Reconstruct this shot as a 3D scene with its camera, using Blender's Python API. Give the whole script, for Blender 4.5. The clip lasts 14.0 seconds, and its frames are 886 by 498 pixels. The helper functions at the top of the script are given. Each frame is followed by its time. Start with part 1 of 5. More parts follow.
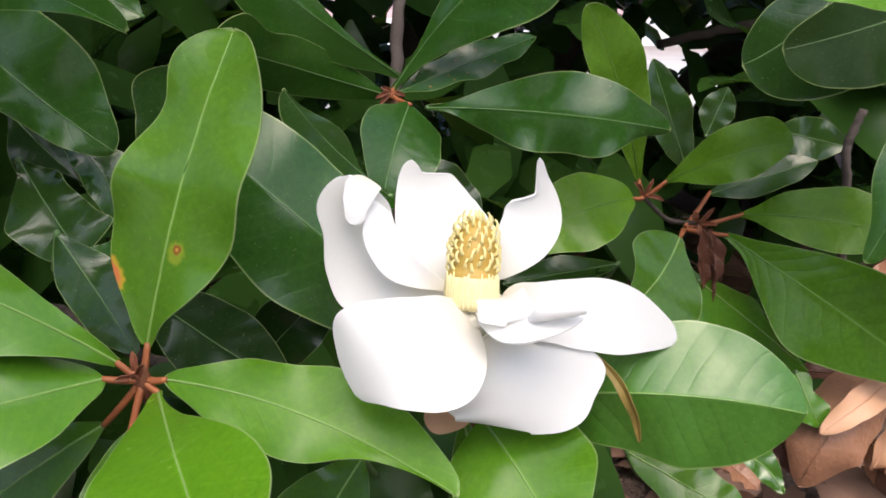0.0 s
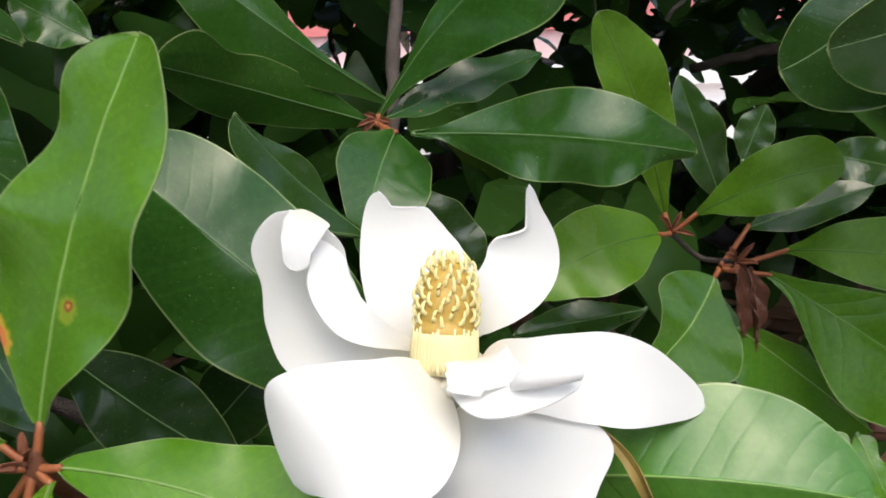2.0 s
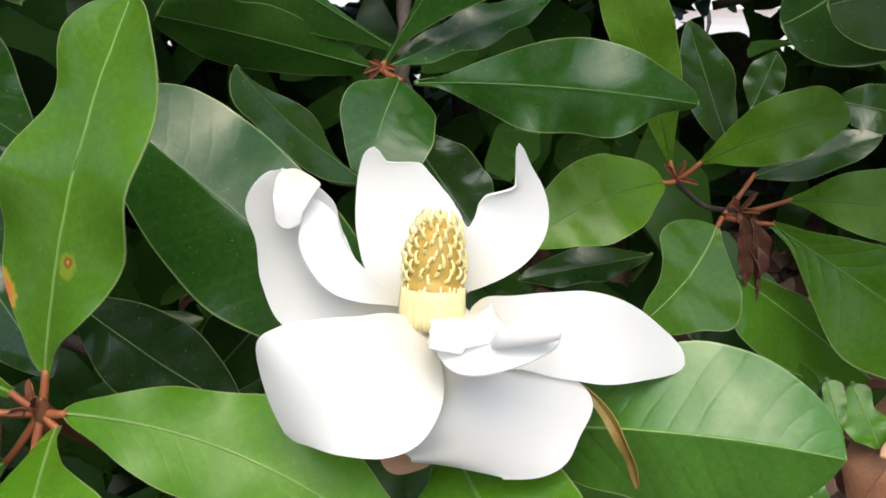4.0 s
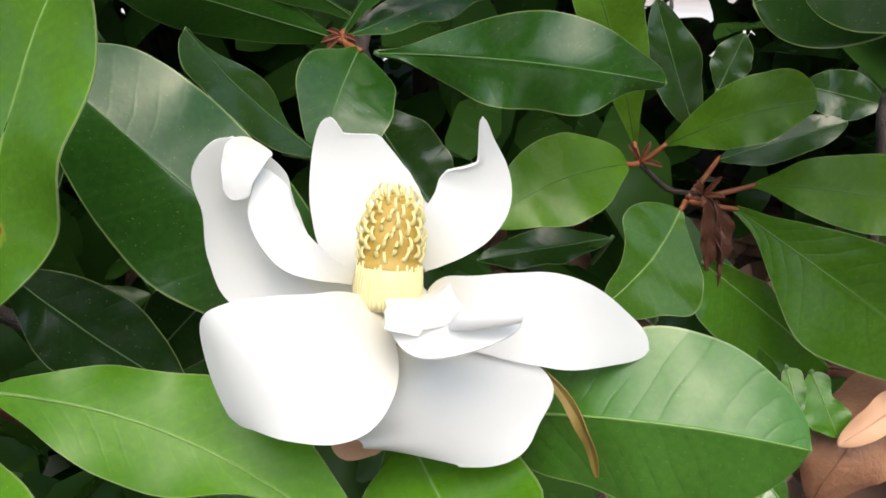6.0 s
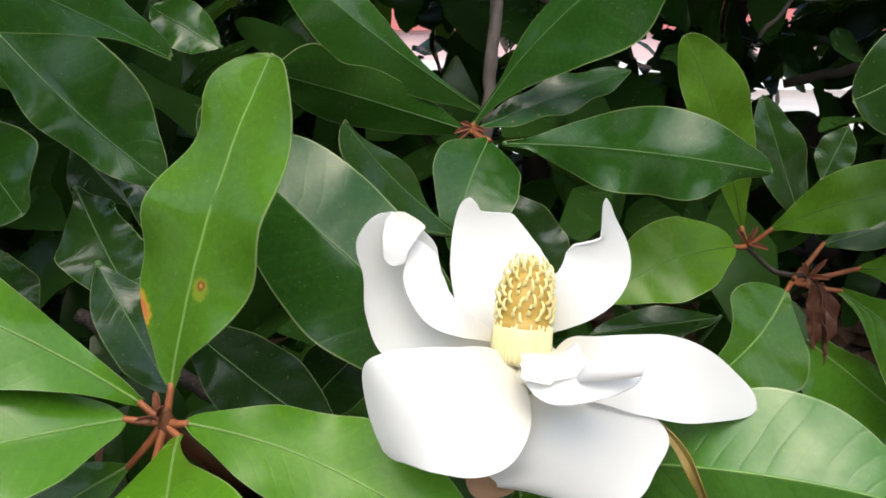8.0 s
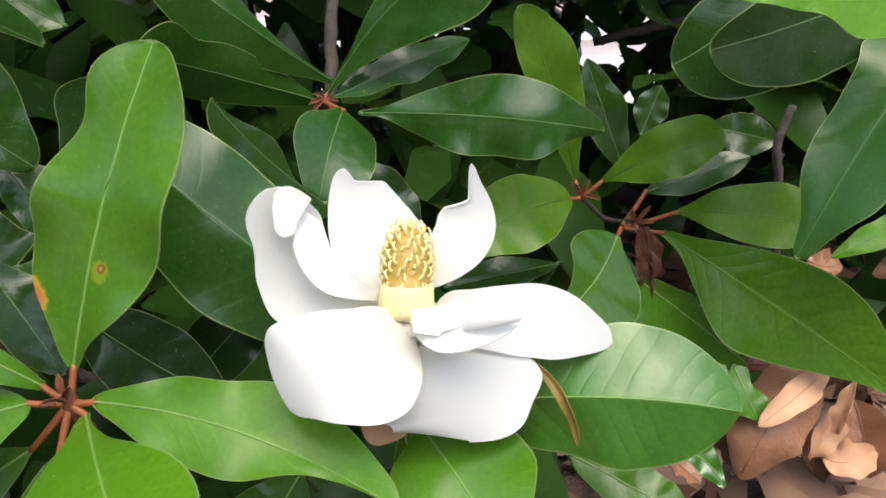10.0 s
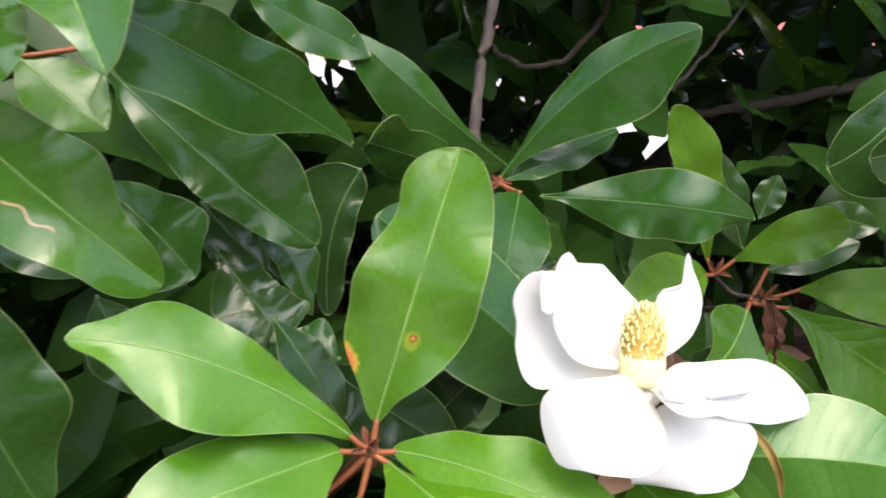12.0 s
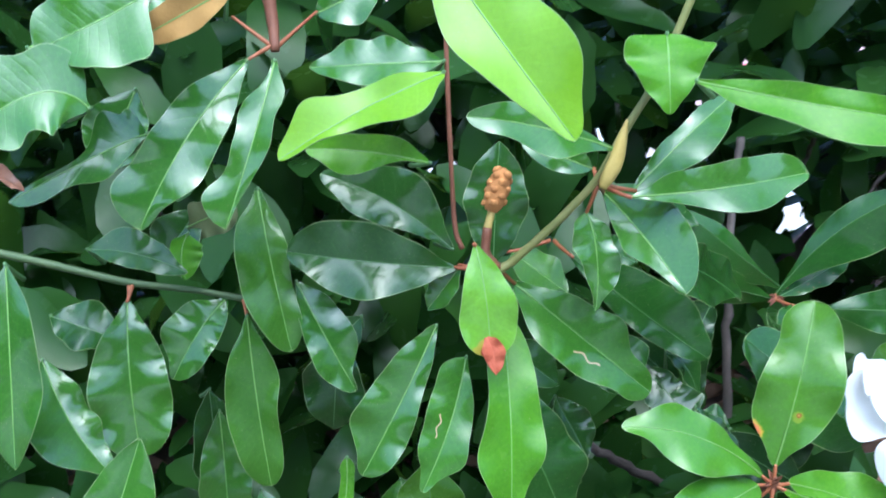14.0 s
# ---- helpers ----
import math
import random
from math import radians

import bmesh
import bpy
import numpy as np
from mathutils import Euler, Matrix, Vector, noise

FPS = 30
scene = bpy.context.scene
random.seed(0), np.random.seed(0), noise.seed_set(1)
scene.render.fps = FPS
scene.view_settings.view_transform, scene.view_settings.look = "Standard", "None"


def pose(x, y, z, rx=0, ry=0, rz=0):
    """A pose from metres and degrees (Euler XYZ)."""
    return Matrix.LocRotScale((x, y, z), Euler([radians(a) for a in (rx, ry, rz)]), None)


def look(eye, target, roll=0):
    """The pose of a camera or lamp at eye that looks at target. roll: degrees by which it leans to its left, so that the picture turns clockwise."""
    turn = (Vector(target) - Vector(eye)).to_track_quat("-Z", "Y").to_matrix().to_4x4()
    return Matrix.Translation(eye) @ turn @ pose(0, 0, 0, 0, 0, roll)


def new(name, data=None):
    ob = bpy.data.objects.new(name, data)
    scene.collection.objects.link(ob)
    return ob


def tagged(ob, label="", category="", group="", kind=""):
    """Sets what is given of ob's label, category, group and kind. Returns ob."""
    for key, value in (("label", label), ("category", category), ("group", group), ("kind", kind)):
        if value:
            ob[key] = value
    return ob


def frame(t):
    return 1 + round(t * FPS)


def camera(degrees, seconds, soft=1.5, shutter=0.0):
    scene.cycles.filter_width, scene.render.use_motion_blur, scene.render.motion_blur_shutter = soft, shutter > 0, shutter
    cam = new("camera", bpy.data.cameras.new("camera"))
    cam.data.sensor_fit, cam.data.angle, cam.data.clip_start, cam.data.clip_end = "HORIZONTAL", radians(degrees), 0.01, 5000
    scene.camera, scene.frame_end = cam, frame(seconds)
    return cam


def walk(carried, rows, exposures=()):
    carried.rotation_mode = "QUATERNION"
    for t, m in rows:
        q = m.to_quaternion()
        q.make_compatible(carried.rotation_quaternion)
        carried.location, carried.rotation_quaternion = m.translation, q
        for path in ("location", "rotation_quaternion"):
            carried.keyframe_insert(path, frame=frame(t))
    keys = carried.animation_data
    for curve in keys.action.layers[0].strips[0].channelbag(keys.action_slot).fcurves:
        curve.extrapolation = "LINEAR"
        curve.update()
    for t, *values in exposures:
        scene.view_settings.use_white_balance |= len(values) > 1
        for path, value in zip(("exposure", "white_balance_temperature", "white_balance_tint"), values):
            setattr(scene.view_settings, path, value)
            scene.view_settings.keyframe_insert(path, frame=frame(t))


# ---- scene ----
LENS = 50.0
PATH = [
    (0.0, pose(0.0784, 0.0097, 0.0747, 76.05, -0.01, -0.35)),
    (0.5, pose(0.0927, 0.0008, 0.0750, 76.37, 0.30, -0.64)),
    (1.0, pose(0.1128, 0.0028, 0.0644, 77.36, 0.33, -0.51)),
    (1.5, pose(0.1024, 0.0031, 0.0715, 78.21, 1.03, -0.49)),
    (2.0, pose(0.1186, 0.1149, 0.0508, 78.74, 1.64, 2.20)),
    (2.5, pose(0.1297, 0.1641, 0.0178, 77.86, 1.73, 3.58)),
    (2.7, pose(0.1349, 0.1586, 0.0410, 74.90, 2.75, 3.62)),
    (4.8, pose(0.1458, 0.0959, 0.0696, 74.31, 0.92, 4.41)),
    (5.0, pose(0.1529, 0.0975, 0.0667, 74.34, 1.19, 4.01)),
    (5.5, pose(0.1454, 0.1069, 0.0687, 73.80, 0.41, 2.89)),
    (6.0, pose(0.1384, 0.1291, 0.0602, 73.19, -0.32, 1.99)),
    (6.5, pose(0.1618, 0.1273, 0.0562, 73.85, -0.49, 1.51)),
    (7.0, pose(0.1423, 0.1062, 0.0626, 74.56, -0.67, 3.48)),
    (7.5, pose(0.1237, 0.0970, 0.0586, 75.59, -1.21, 6.60)),
    (8.0, pose(0.1254, 0.0598, 0.0655, 78.52, -0.10, 8.06)),
    (8.5, pose(0.1778, 0.0664, 0.0531, 79.04, 2.11, 6.62)),
    (8.7, pose(0.1906, 0.0664, 0.0488, 78.42, 2.26, 5.65)),
    (10.8, pose(0.0197, -0.0090, 0.0971, 75.72, -0.25, -7.05)),
    (11.0, pose(0.0107, -0.0067, 0.0979, 76.44, -0.45, -7.13)),
    (11.5, pose(-0.0433, -0.0112, 0.1124, 77.68, -0.73, -6.97)),
    (12.0, pose(-0.0969, -0.0601, 0.1224, 78.61, -1.33, -5.00)),
    (12.5, pose(-0.1409, -0.1601, 0.1353, 77.63, -0.74, 1.15)),
    (13.0, pose(-0.1960, -0.2834, 0.1521, 75.82, 0.31, 5.47)),
    (13.5, pose(-0.3203, -0.3863, 0.2405, 78.32, 1.41, 5.53)),
    (14.0, pose(-0.4524, -0.4483, 0.2863, 81.71, 2.60, -1.76)),
]

cam = camera(LENS, 14.0, soft=1.7, shutter=0.25)
EXPOSURES = [(0.0, 0.01, 6500, 10.0), (2.7, -0.05, 6500, 4.5), (8.1, -0.02, 6500, 3.5), (8.5, 0.19, 6500, 3.5), (9.2, 0.14, 6500, 3.5), (11.0, 0.0, 6500, 6.0), (11.7, 0.28, 6500, 6.5), (12.5, 0.78, 6250, 17.0), (13.0, 0.73, 5900, 14.5), (13.5, 0.82, 5070, 1.5), (14.0, 0.72, 4930, 1.0)]
walk(cam, PATH, EXPOSURES)

# ---- light: a bright overcast sky, the sun behind thin cloud ----
world = bpy.data.worlds.new("sky")
scene.world = world
world.use_nodes = True
wn = world.node_tree
sky = wn.nodes.new("ShaderNodeTexSky")
sky.sky_type = "NISHITA"
sky.sun_disc = False
sky.sun_elevation = radians(58)
sky.sun_rotation = radians(173)
sky.dust_density = 4.0
sky.ozone_density = 0.4
wn.links.new(sky.outputs[0], wn.nodes["Background"].inputs[0])
wn.nodes["Background"].inputs[1].default_value = 0.30
sun = new("sun", bpy.data.lights.new("sun", "SUN"))
sun.data.energy = 1.2
sun.data.angle = radians(60)
sun.data.color = (1.0, 0.985, 0.96)
sun.matrix_world = look((0.35, -2.3, 4.0), (0.0, 0.6, 0.0))

# ---- materials ----


def material(name, rough=0.6, base=(0.5, 0.5, 0.5)):
    m = bpy.data.materials.new(name)
    m.use_nodes = True
    b = m.node_tree.nodes["Principled BSDF"]
    b.inputs["Roughness"].default_value = rough
    b.inputs["Base Color"].default_value = (*base, 1)
    return m, m.node_tree, b


def math_node(nt, op, a, b=None, c=None):
    n = nt.nodes.new("ShaderNodeMath")
    n.operation = op
    for slot, value in zip(n.inputs, (a, b, c)):
        if value is None:
            continue
        if isinstance(value, (int, float)):
            slot.default_value = value
        else:
            nt.links.new(value, slot)
    return n.outputs[0]


def mix_node(nt, fac, a, b):
    n = nt.nodes.new("ShaderNodeMix")
    n.data_type = "RGBA"
    for slot, value in ((n.inputs[0], fac), (n.inputs[6], a), (n.inputs[7], b)):
        if isinstance(value, (int, float)):
            slot.default_value = value
        elif isinstance(value, tuple):
            slot.default_value = (*value, 1)
        else:
            nt.links.new(value, slot)
    return n.outputs[2]


def noise_node(nt, scale, detail=3.0, vector=None):
    n = nt.nodes.new("ShaderNodeTexNoise")
    n.inputs["Scale"].default_value = scale
    n.inputs["Detail"].default_value = detail
    if vector is not None:
        nt.links.new(vector, n.inputs["Vector"])
    return n.outputs["Fac"]


def ramp(nt, value, low, high):
    n = nt.nodes.new("ShaderNodeMapRange")
    n.inputs["From Min"].default_value = low
    n.inputs["From Max"].default_value = high
    nt.links.new(value, n.inputs["Value"])
    return n.outputs["Result"]


def see_through(nt, b, col, weight):
    """Thin tissue: part of the light that falls on the back shines through."""
    tr = nt.nodes.new("ShaderNodeBsdfTranslucent")
    nt.links.new(col, tr.inputs["Color"])
    mx = nt.nodes.new("ShaderNodeMixShader")
    mx.inputs[0].default_value = weight
    nt.links.new(b.outputs[0], mx.inputs[1])
    nt.links.new(tr.outputs[0], mx.inputs[2])
    nt.links.new(mx.outputs[0], nt.nodes["Material Output"].inputs["Surface"])


def leaf_material(name, dark, light, rough, mark="", veins=0.12, rim_col=(0.27, 0.35, 0.13), gloss=0.45, thin=0.0):
    """Waxy leaf: UV x runs from stalk to tip, UV y from edge (-1) over the midrib (0) to edge (1)."""
    m, nt, b = material(name, rough)
    geo = nt.nodes.new("ShaderNodeTexCoord")
    sep = nt.nodes.new("ShaderNodeSeparateXYZ")
    nt.links.new(geo.outputs["UV"], sep.inputs[0])
    s, u = sep.outputs[0], sep.outputs[1]
    au = math_node(nt, "ABSOLUTE", u)
    obj = geo.outputs["Object"]
    n1 = noise_node(nt, 28.0, 3.0, obj)
    n2 = noise_node(nt, 260.0, 4.0, obj)
    info = nt.nodes.new("ShaderNodeObjectInfo")
    # side veins sweep forwards from the midrib
    q = math_node(nt, "SUBTRACT", math_node(nt, "MULTIPLY", s, 13.0), math_node(nt, "MULTIPLY", au, 1.9))
    q = math_node(nt, "ADD", q, math_node(nt, "MULTIPLY", n1, 0.9))
    tri = math_node(nt, "ABSOLUTE", math_node(nt, "SUBTRACT", math_node(nt, "FRACT", q), 0.5))
    vein = math_node(nt, "MULTIPLY", ramp(nt, tri, 0.12, 0.0), ramp(nt, n1, 0.35, 0.6))
    fac = math_node(nt, "ADD", math_node(nt, "MULTIPLY", n1, 0.7), math_node(nt, "MULTIPLY", info.outputs["Random"], 0.5))
    fac = math_node(nt, "ADD", fac, math_node(nt, "MULTIPLY", math_node(nt, "SUBTRACT", n2, 0.5), 0.9))
    fac = math_node(nt, "SUBTRACT", fac, 0.1)
    col = mix_node(nt, fac, dark, light)
    pale = tuple(min(1.0, 1.5 * c + 0.012) for c in light)
        # fine net of darker veins between the side veins
    net = nt.nodes.new("ShaderNodeTexVoronoi")
    net.feature = "DISTANCE_TO_EDGE"
    net.inputs["Scale"].default_value = 190.0
    nt.links.new(obj, net.inputs["Vector"])
    mesh = math_node(nt, "MULTIPLY", ramp(nt, net.outputs["Distance"], 0.16, 0.0), ramp(nt, n1, 0.3, 0.65))
    deep = tuple(0.62 * c for c in dark)
    col = mix_node(nt, math_node(nt, "MULTIPLY", mesh, 0.16), col, deep)
    # strongly veined leaves get groove shading painted as darker veins, the others faint pale veins
    col = mix_node(nt, math_node(nt, "MULTIPLY", vein, min(veins, 0.14)), col, deep if veins > 0.25 else pale)
    rib = ramp(nt, au, 0.045, 0.015)
    col = mix_node(nt, math_node(nt, "MULTIPLY", rib, 0.35), col, pale)
    margin = math_node(nt, "MAXIMUM", ramp(nt, au, 0.972, 0.988), ramp(nt, s, 0.99, 0.996))
    col = mix_node(nt, math_node(nt, "MULTIPLY", margin, 0.55), col, rim_col)
    specks = noise_node(nt, 900.0, 1.0, obj)
    col = mix_node(nt, math_node(nt, "MULTIPLY", ramp(nt, specks, 0.72, 0.78), 0.6), col, (0.26, 0.25, 0.14))
    def spot(s0, u0, radius, stretch):
        ds = math_node(nt, "MULTIPLY", math_node(nt, "SUBTRACT", s, s0), stretch)
        du = math_node(nt, "SUBTRACT", u, u0)
        r = math_node(nt, "SQRT", math_node(nt, "ADD", math_node(nt, "MULTIPLY", ds, ds), math_node(nt, "MULTIPLY", du, du)))
        r = math_node(nt, "ADD", r, math_node(nt, "MULTIPLY", math_node(nt, "SUBTRACT", n2, 0.5), radius * 0.9))
        return ramp(nt, r, radius, radius * 0.7)
    if mark == "spots":
        col = mix_node(nt, math_node(nt, "MULTIPLY", spot(0.305, 0.20, 0.18, 4.5), 0.5), col, (0.30, 0.34, 0.03))
        col = mix_node(nt, spot(0.315, 0.21, 0.09, 5.0), col, (0.23, 0.08, 0.02))
        col = mix_node(nt, spot(0.315, 0.21, 0.04, 5.0), col, (0.42, 0.22, 0.05))
        col = mix_node(nt, spot(0.175, -1.0, 0.28, 6.0), col, (0.40, 0.28, 0.03))
        col = mix_node(nt, spot(0.172, -1.02, 0.2, 6.0), col, (0.50, 0.16, 0.06))
    if mark == "redtip":
        edge = math_node(nt, "ADD", s, math_node(nt, "MULTIPLY", math_node(nt, "SUBTRACT", n1, 0.5), 0.35))
        edge = math_node(nt, "SUBTRACT", edge, math_node(nt, "MULTIPLY", math_node(nt, "ABSOLUTE", math_node(nt, "SUBTRACT", u, 0.15)), 0.16))
        col = mix_node(nt, ramp(nt, edge, 0.80, 0.82), col, (0.35, 0.30, 0.04))
        col = mix_node(nt, ramp(nt, edge, 0.87, 0.89), col, (0.33, 0.055, 0.035))
    if mark == "scar":
        wob = math_node(nt, "MULTIPLY", math_node(nt, "SINE", math_node(nt, "MULTIPLY", s, 60.0)), 0.055)
        d = math_node(nt, "ABSOLUTE", math_node(nt, "SUBTRACT", math_node(nt, "SUBTRACT", u, 0.42), wob))
        inside = math_node(nt, "MULTIPLY", ramp(nt, s, 0.44, 0.45), ramp(nt, s, 0.62, 0.61))
        col = mix_node(nt, math_node(nt, "MULTIPLY", ramp(nt, d, 0.034, 0.018), inside), col, (0.5, 0.36, 0.2))
    if mark == "dots":
        v = nt.nodes.new("ShaderNodeTexVoronoi")
        v.inputs["Scale"].default_value = 110.0
        nt.links.new(obj, v.inputs["Vector"])
        col = mix_node(nt, ramp(nt, v.outputs["Distance"], 0.15, 0.09), col, (0.22, 0.12, 0.05))
    nt.links.new(col, b.inputs["Base Color"])
    rr = nt.nodes.new("ShaderNodeMapRange")
    rr.inputs["To Min"].default_value = rough - 0.10
    rr.inputs["To Max"].default_value = rough + 0.09
    nt.links.new(n1, rr.inputs["Value"])
    nt.links.new(rr.outputs["Result"], b.inputs["Roughness"])
    b.inputs["Specular IOR Level"].default_value = gloss
    h = math_node(nt, "ADD", math_node(nt, "MULTIPLY", vein, -1.2 * veins), math_node(nt, "ADD", math_node(nt, "MULTIPLY", n2, 0.12), math_node(nt, "MULTIPLY", mesh, -0.04)))
    h = math_node(nt, "ADD", h, math_node(nt, "MULTIPLY", noise_node(nt, 70.0, 2.0, obj), 0.75))
    h = math_node(nt, "ADD", h, math_node(nt, "MULTIPLY", math_node(nt, "COSINE", math_node(nt, "MULTIPLY", q, 6.2832)), veins * veins * 1.3))
    bump = nt.nodes.new("ShaderNodeBump")
    bump.inputs["Strength"].default_value = 0.3
    bump.inputs["Distance"].default_value = 0.0012
    nt.links.new(h, bump.inputs["Height"])
    nt.links.new(bump.outputs[0], b.inputs["Normal"])
    if thin:
        see_through(nt, b, mix_node(nt, 0.5, col, tuple(min(1.0, c * k) for c, k in zip(light, (2.6, 2.0, 0.8)))), thin)
    return m


def plain_material(name, dark, light, rough, scale=60.0, bump=0.3, depth=0.001):
    m, nt, b = material(name, rough)
    tc = nt.nodes.new("ShaderNodeTexCoord")
    n1 = noise_node(nt, scale, 4.0, tc.outputs["Object"])
    n2 = noise_node(nt, scale * 7, 3.0, tc.outputs["Object"])
    info = nt.nodes.new("ShaderNodeObjectInfo")
    fac = math_node(nt, "ADD", math_node(nt, "MULTIPLY", n1, 0.8), math_node(nt, "MULTIPLY", n2, 0.3))
    fac = math_node(nt, "ADD", math_node(nt, "SUBTRACT", fac, 0.25), math_node(nt, "MULTIPLY", info.outputs["Random"], 0.3))
    nt.links.new(mix_node(nt, fac, dark, light), b.inputs["Base Color"])
    bp = nt.nodes.new("ShaderNodeBump")
    bp.inputs["Strength"].default_value = bump
    bp.inputs["Distance"].default_value = depth
    nt.links.new(math_node(nt, "ADD", n1, n2), bp.inputs["Height"])
    nt.links.new(bp.outputs[0], b.inputs["Normal"])
    return m


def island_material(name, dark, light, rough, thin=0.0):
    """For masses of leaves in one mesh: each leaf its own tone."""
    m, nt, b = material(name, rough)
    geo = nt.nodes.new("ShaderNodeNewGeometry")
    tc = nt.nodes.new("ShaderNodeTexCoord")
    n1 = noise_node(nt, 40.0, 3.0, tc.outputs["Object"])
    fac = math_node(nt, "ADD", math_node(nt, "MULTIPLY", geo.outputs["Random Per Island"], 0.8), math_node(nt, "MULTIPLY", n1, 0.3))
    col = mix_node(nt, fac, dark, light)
    nt.links.new(col, b.inputs["Base Color"])
    b.inputs["Specular IOR Level"].default_value = 0.2
    rr = nt.nodes.new("ShaderNodeMapRange")
    rr.inputs["To Min"].default_value, rr.inputs["To Max"].default_value = rough - 0.08, rough + 0.16
    nt.links.new(n1, rr.inputs["Value"])
    nt.links.new(rr.outputs["Result"], b.inputs["Roughness"])
    bp = nt.nodes.new("ShaderNodeBump")
    bp.inputs["Strength"].default_value = 0.5
    bp.inputs["Distance"].default_value = 0.002
    nt.links.new(math_node(nt, "ADD", n1, noise_node(nt, 15.0, 2.0, tc.outputs["Object"])), bp.inputs["Height"])
    nt.links.new(bp.outputs[0], b.inputs["Normal"])
    if thin:
        see_through(nt, b, mix_node(nt, 0.7, col, tuple(min(1.0, c * k) for c, k in zip(light, (4.0, 3.2, 1.5)))), thin)
    return m


YOUNG = leaf_material("young_leaf", (0.058, 0.170, 0.007), (0.115, 0.275, 0.011), 0.26, gloss=0.24, thin=0.12)
BRIGHT = leaf_material("bright_glossy_leaf", (0.050, 0.150, 0.009), (0.098, 0.245, 0.014), 0.23, gloss=0.5, thin=0.1)
MATURE = leaf_material("mature_leaf", (0.037, 0.104, 0.009), (0.070, 0.165, 0.014), 0.20, gloss=0.4)
# olive, darker than YOUNG: shade on the V shoot is part of this colour
OLIVE = leaf_material("olive_leaf", (0.048, 0.122, 0.007), (0.090, 0.195, 0.012), 0.28, gloss=0.22)
# older leaves, and leaves farther back whose shade is put into the colour
OLD = leaf_material("old_or_shaded_leaf", (0.015, 0.043, 0.008), (0.030, 0.072, 0.011), 0.18, gloss=0.5)
SHINY = leaf_material("shiny_leaf", (0.018, 0.062, 0.008), (0.036, 0.106, 0.012), 0.19, gloss=0.4)
# yellow-green, lightened further to carry sunlight on the N leaves
LIME = leaf_material("lime_leaf", (0.16, 0.33, 0.012), (0.25, 0.46, 0.02), 0.22, gloss=0.4, thin=0.35)
RIBBED = leaf_material("ribbed_leaf", (0.046, 0.125, 0.007), (0.092, 0.215, 0.012), 0.24, veins=0.34, gloss=0.3)
VEINED = leaf_material("veined_leaf", (0.038, 0.125, 0.013), (0.074, 0.190, 0.022), 0.22, veins=0.27, gloss=0.5)
FRESH = leaf_material("fresh_leaf", (0.031, 0.096, 0.010), (0.062, 0.160, 0.016), 0.16, gloss=0.78)
GLOSSY = leaf_material("glossy_old_leaf", (0.018, 0.055, 0.009), (0.034, 0.090, 0.013), 0.16, gloss=0.5)
# darker copy of the OLD colour; the shade on these leaves is in the colour
DEEP = leaf_material("shade_dark_leaf", (0.013, 0.036, 0.008), (0.023, 0.058, 0.011), 0.2, gloss=0.35)
SPOTTED = leaf_material("spotted_leaf", (0.045, 0.125, 0.009), (0.082, 0.19, 0.014), 0.20, "spots", gloss=0.4)
WITHERED = leaf_material("withered_tip_leaf", (0.12, 0.27, 0.02), (0.21, 0.42, 0.035), 0.21, "redtip", thin=0.15)
SCARRED = leaf_material("scarred_leaf", (0.040, 0.122, 0.012), (0.080, 0.20, 0.018), 0.19, "scar")
DOTTED = leaf_material("dotted_leaf", (0.016, 0.055, 0.013), (0.03, 0.088, 0.018), 0.21, "dots")
MARKS = {"spots": SPOTTED, "redtip": WITHERED, "scar": SCARRED, "dots": DOTTED}
UNDER = plain_material("leaf_underside", (0.07, 0.11, 0.03), (0.15, 0.15, 0.06), 0.6)
RIM = plain_material("leaf_rim", (0.13, 0.20, 0.06), (0.24, 0.31, 0.12), 0.45)
RIB = plain_material("leaf_midrib", (0.13, 0.26, 0.05), (0.25, 0.38, 0.10), 0.45)
RIB_DARK = plain_material("leaf_midrib_dark", (0.07, 0.15, 0.04), (0.13, 0.22, 0.08), 0.45)
RIB_GROOVE = plain_material("leaf_midrib_groove", (0.045, 0.11, 0.015), (0.08, 0.17, 0.03), 0.45)
STALK = plain_material("leaf_stalk", (0.20, 0.05, 0.018), (0.40, 0.14, 0.05), 0.5)
TWIG = plain_material("red_twig", (0.13, 0.045, 0.02), (0.26, 0.10, 0.05), 0.6)
RUST_BARK = plain_material("rust_stipule", (0.09, 0.028, 0.014), (0.24, 0.085, 0.04), 0.65)
GREEN_STEM = plain_material("green_stem", (0.16, 0.18, 0.04), (0.30, 0.27, 0.09), 0.5)
# darker copy of GREEN_STEM with the K twig's shadow in its colour
SHADED_STEM = plain_material("shaded_green_stem", (0.05, 0.09, 0.025), (0.10, 0.14, 0.05), 0.55)
BARK = plain_material("bark", (0.035, 0.025, 0.02), (0.11, 0.085, 0.07), 0.85, 80.0, 0.8, 0.003)
GREY_BARK = plain_material("grey_bark", (0.08, 0.062, 0.055), (0.20, 0.16, 0.14), 0.85, 80.0, 0.8, 0.002)
DRY = plain_material("dry_leaf", (0.20, 0.085, 0.045), (0.50, 0.26, 0.155), 0.34, 32.0, 0.5, 0.003)
# pale dead leaves, and the lit flap, whose light is put into the colour
PEACH = plain_material("dry_leaf_pale", (0.60, 0.31, 0.17), (0.76, 0.47, 0.30), 0.5, 25.0, 0.2, 0.001)
FELT = plain_material("felted_underside", (0.26, 0.14, 0.03), (0.40, 0.23, 0.06), 0.8, 60.0, 0.4, 0.001)
RUST = plain_material("withered_red", (0.28, 0.045, 0.015), (0.48, 0.13, 0.06), 0.7, 60.0, 0.6, 0.002)
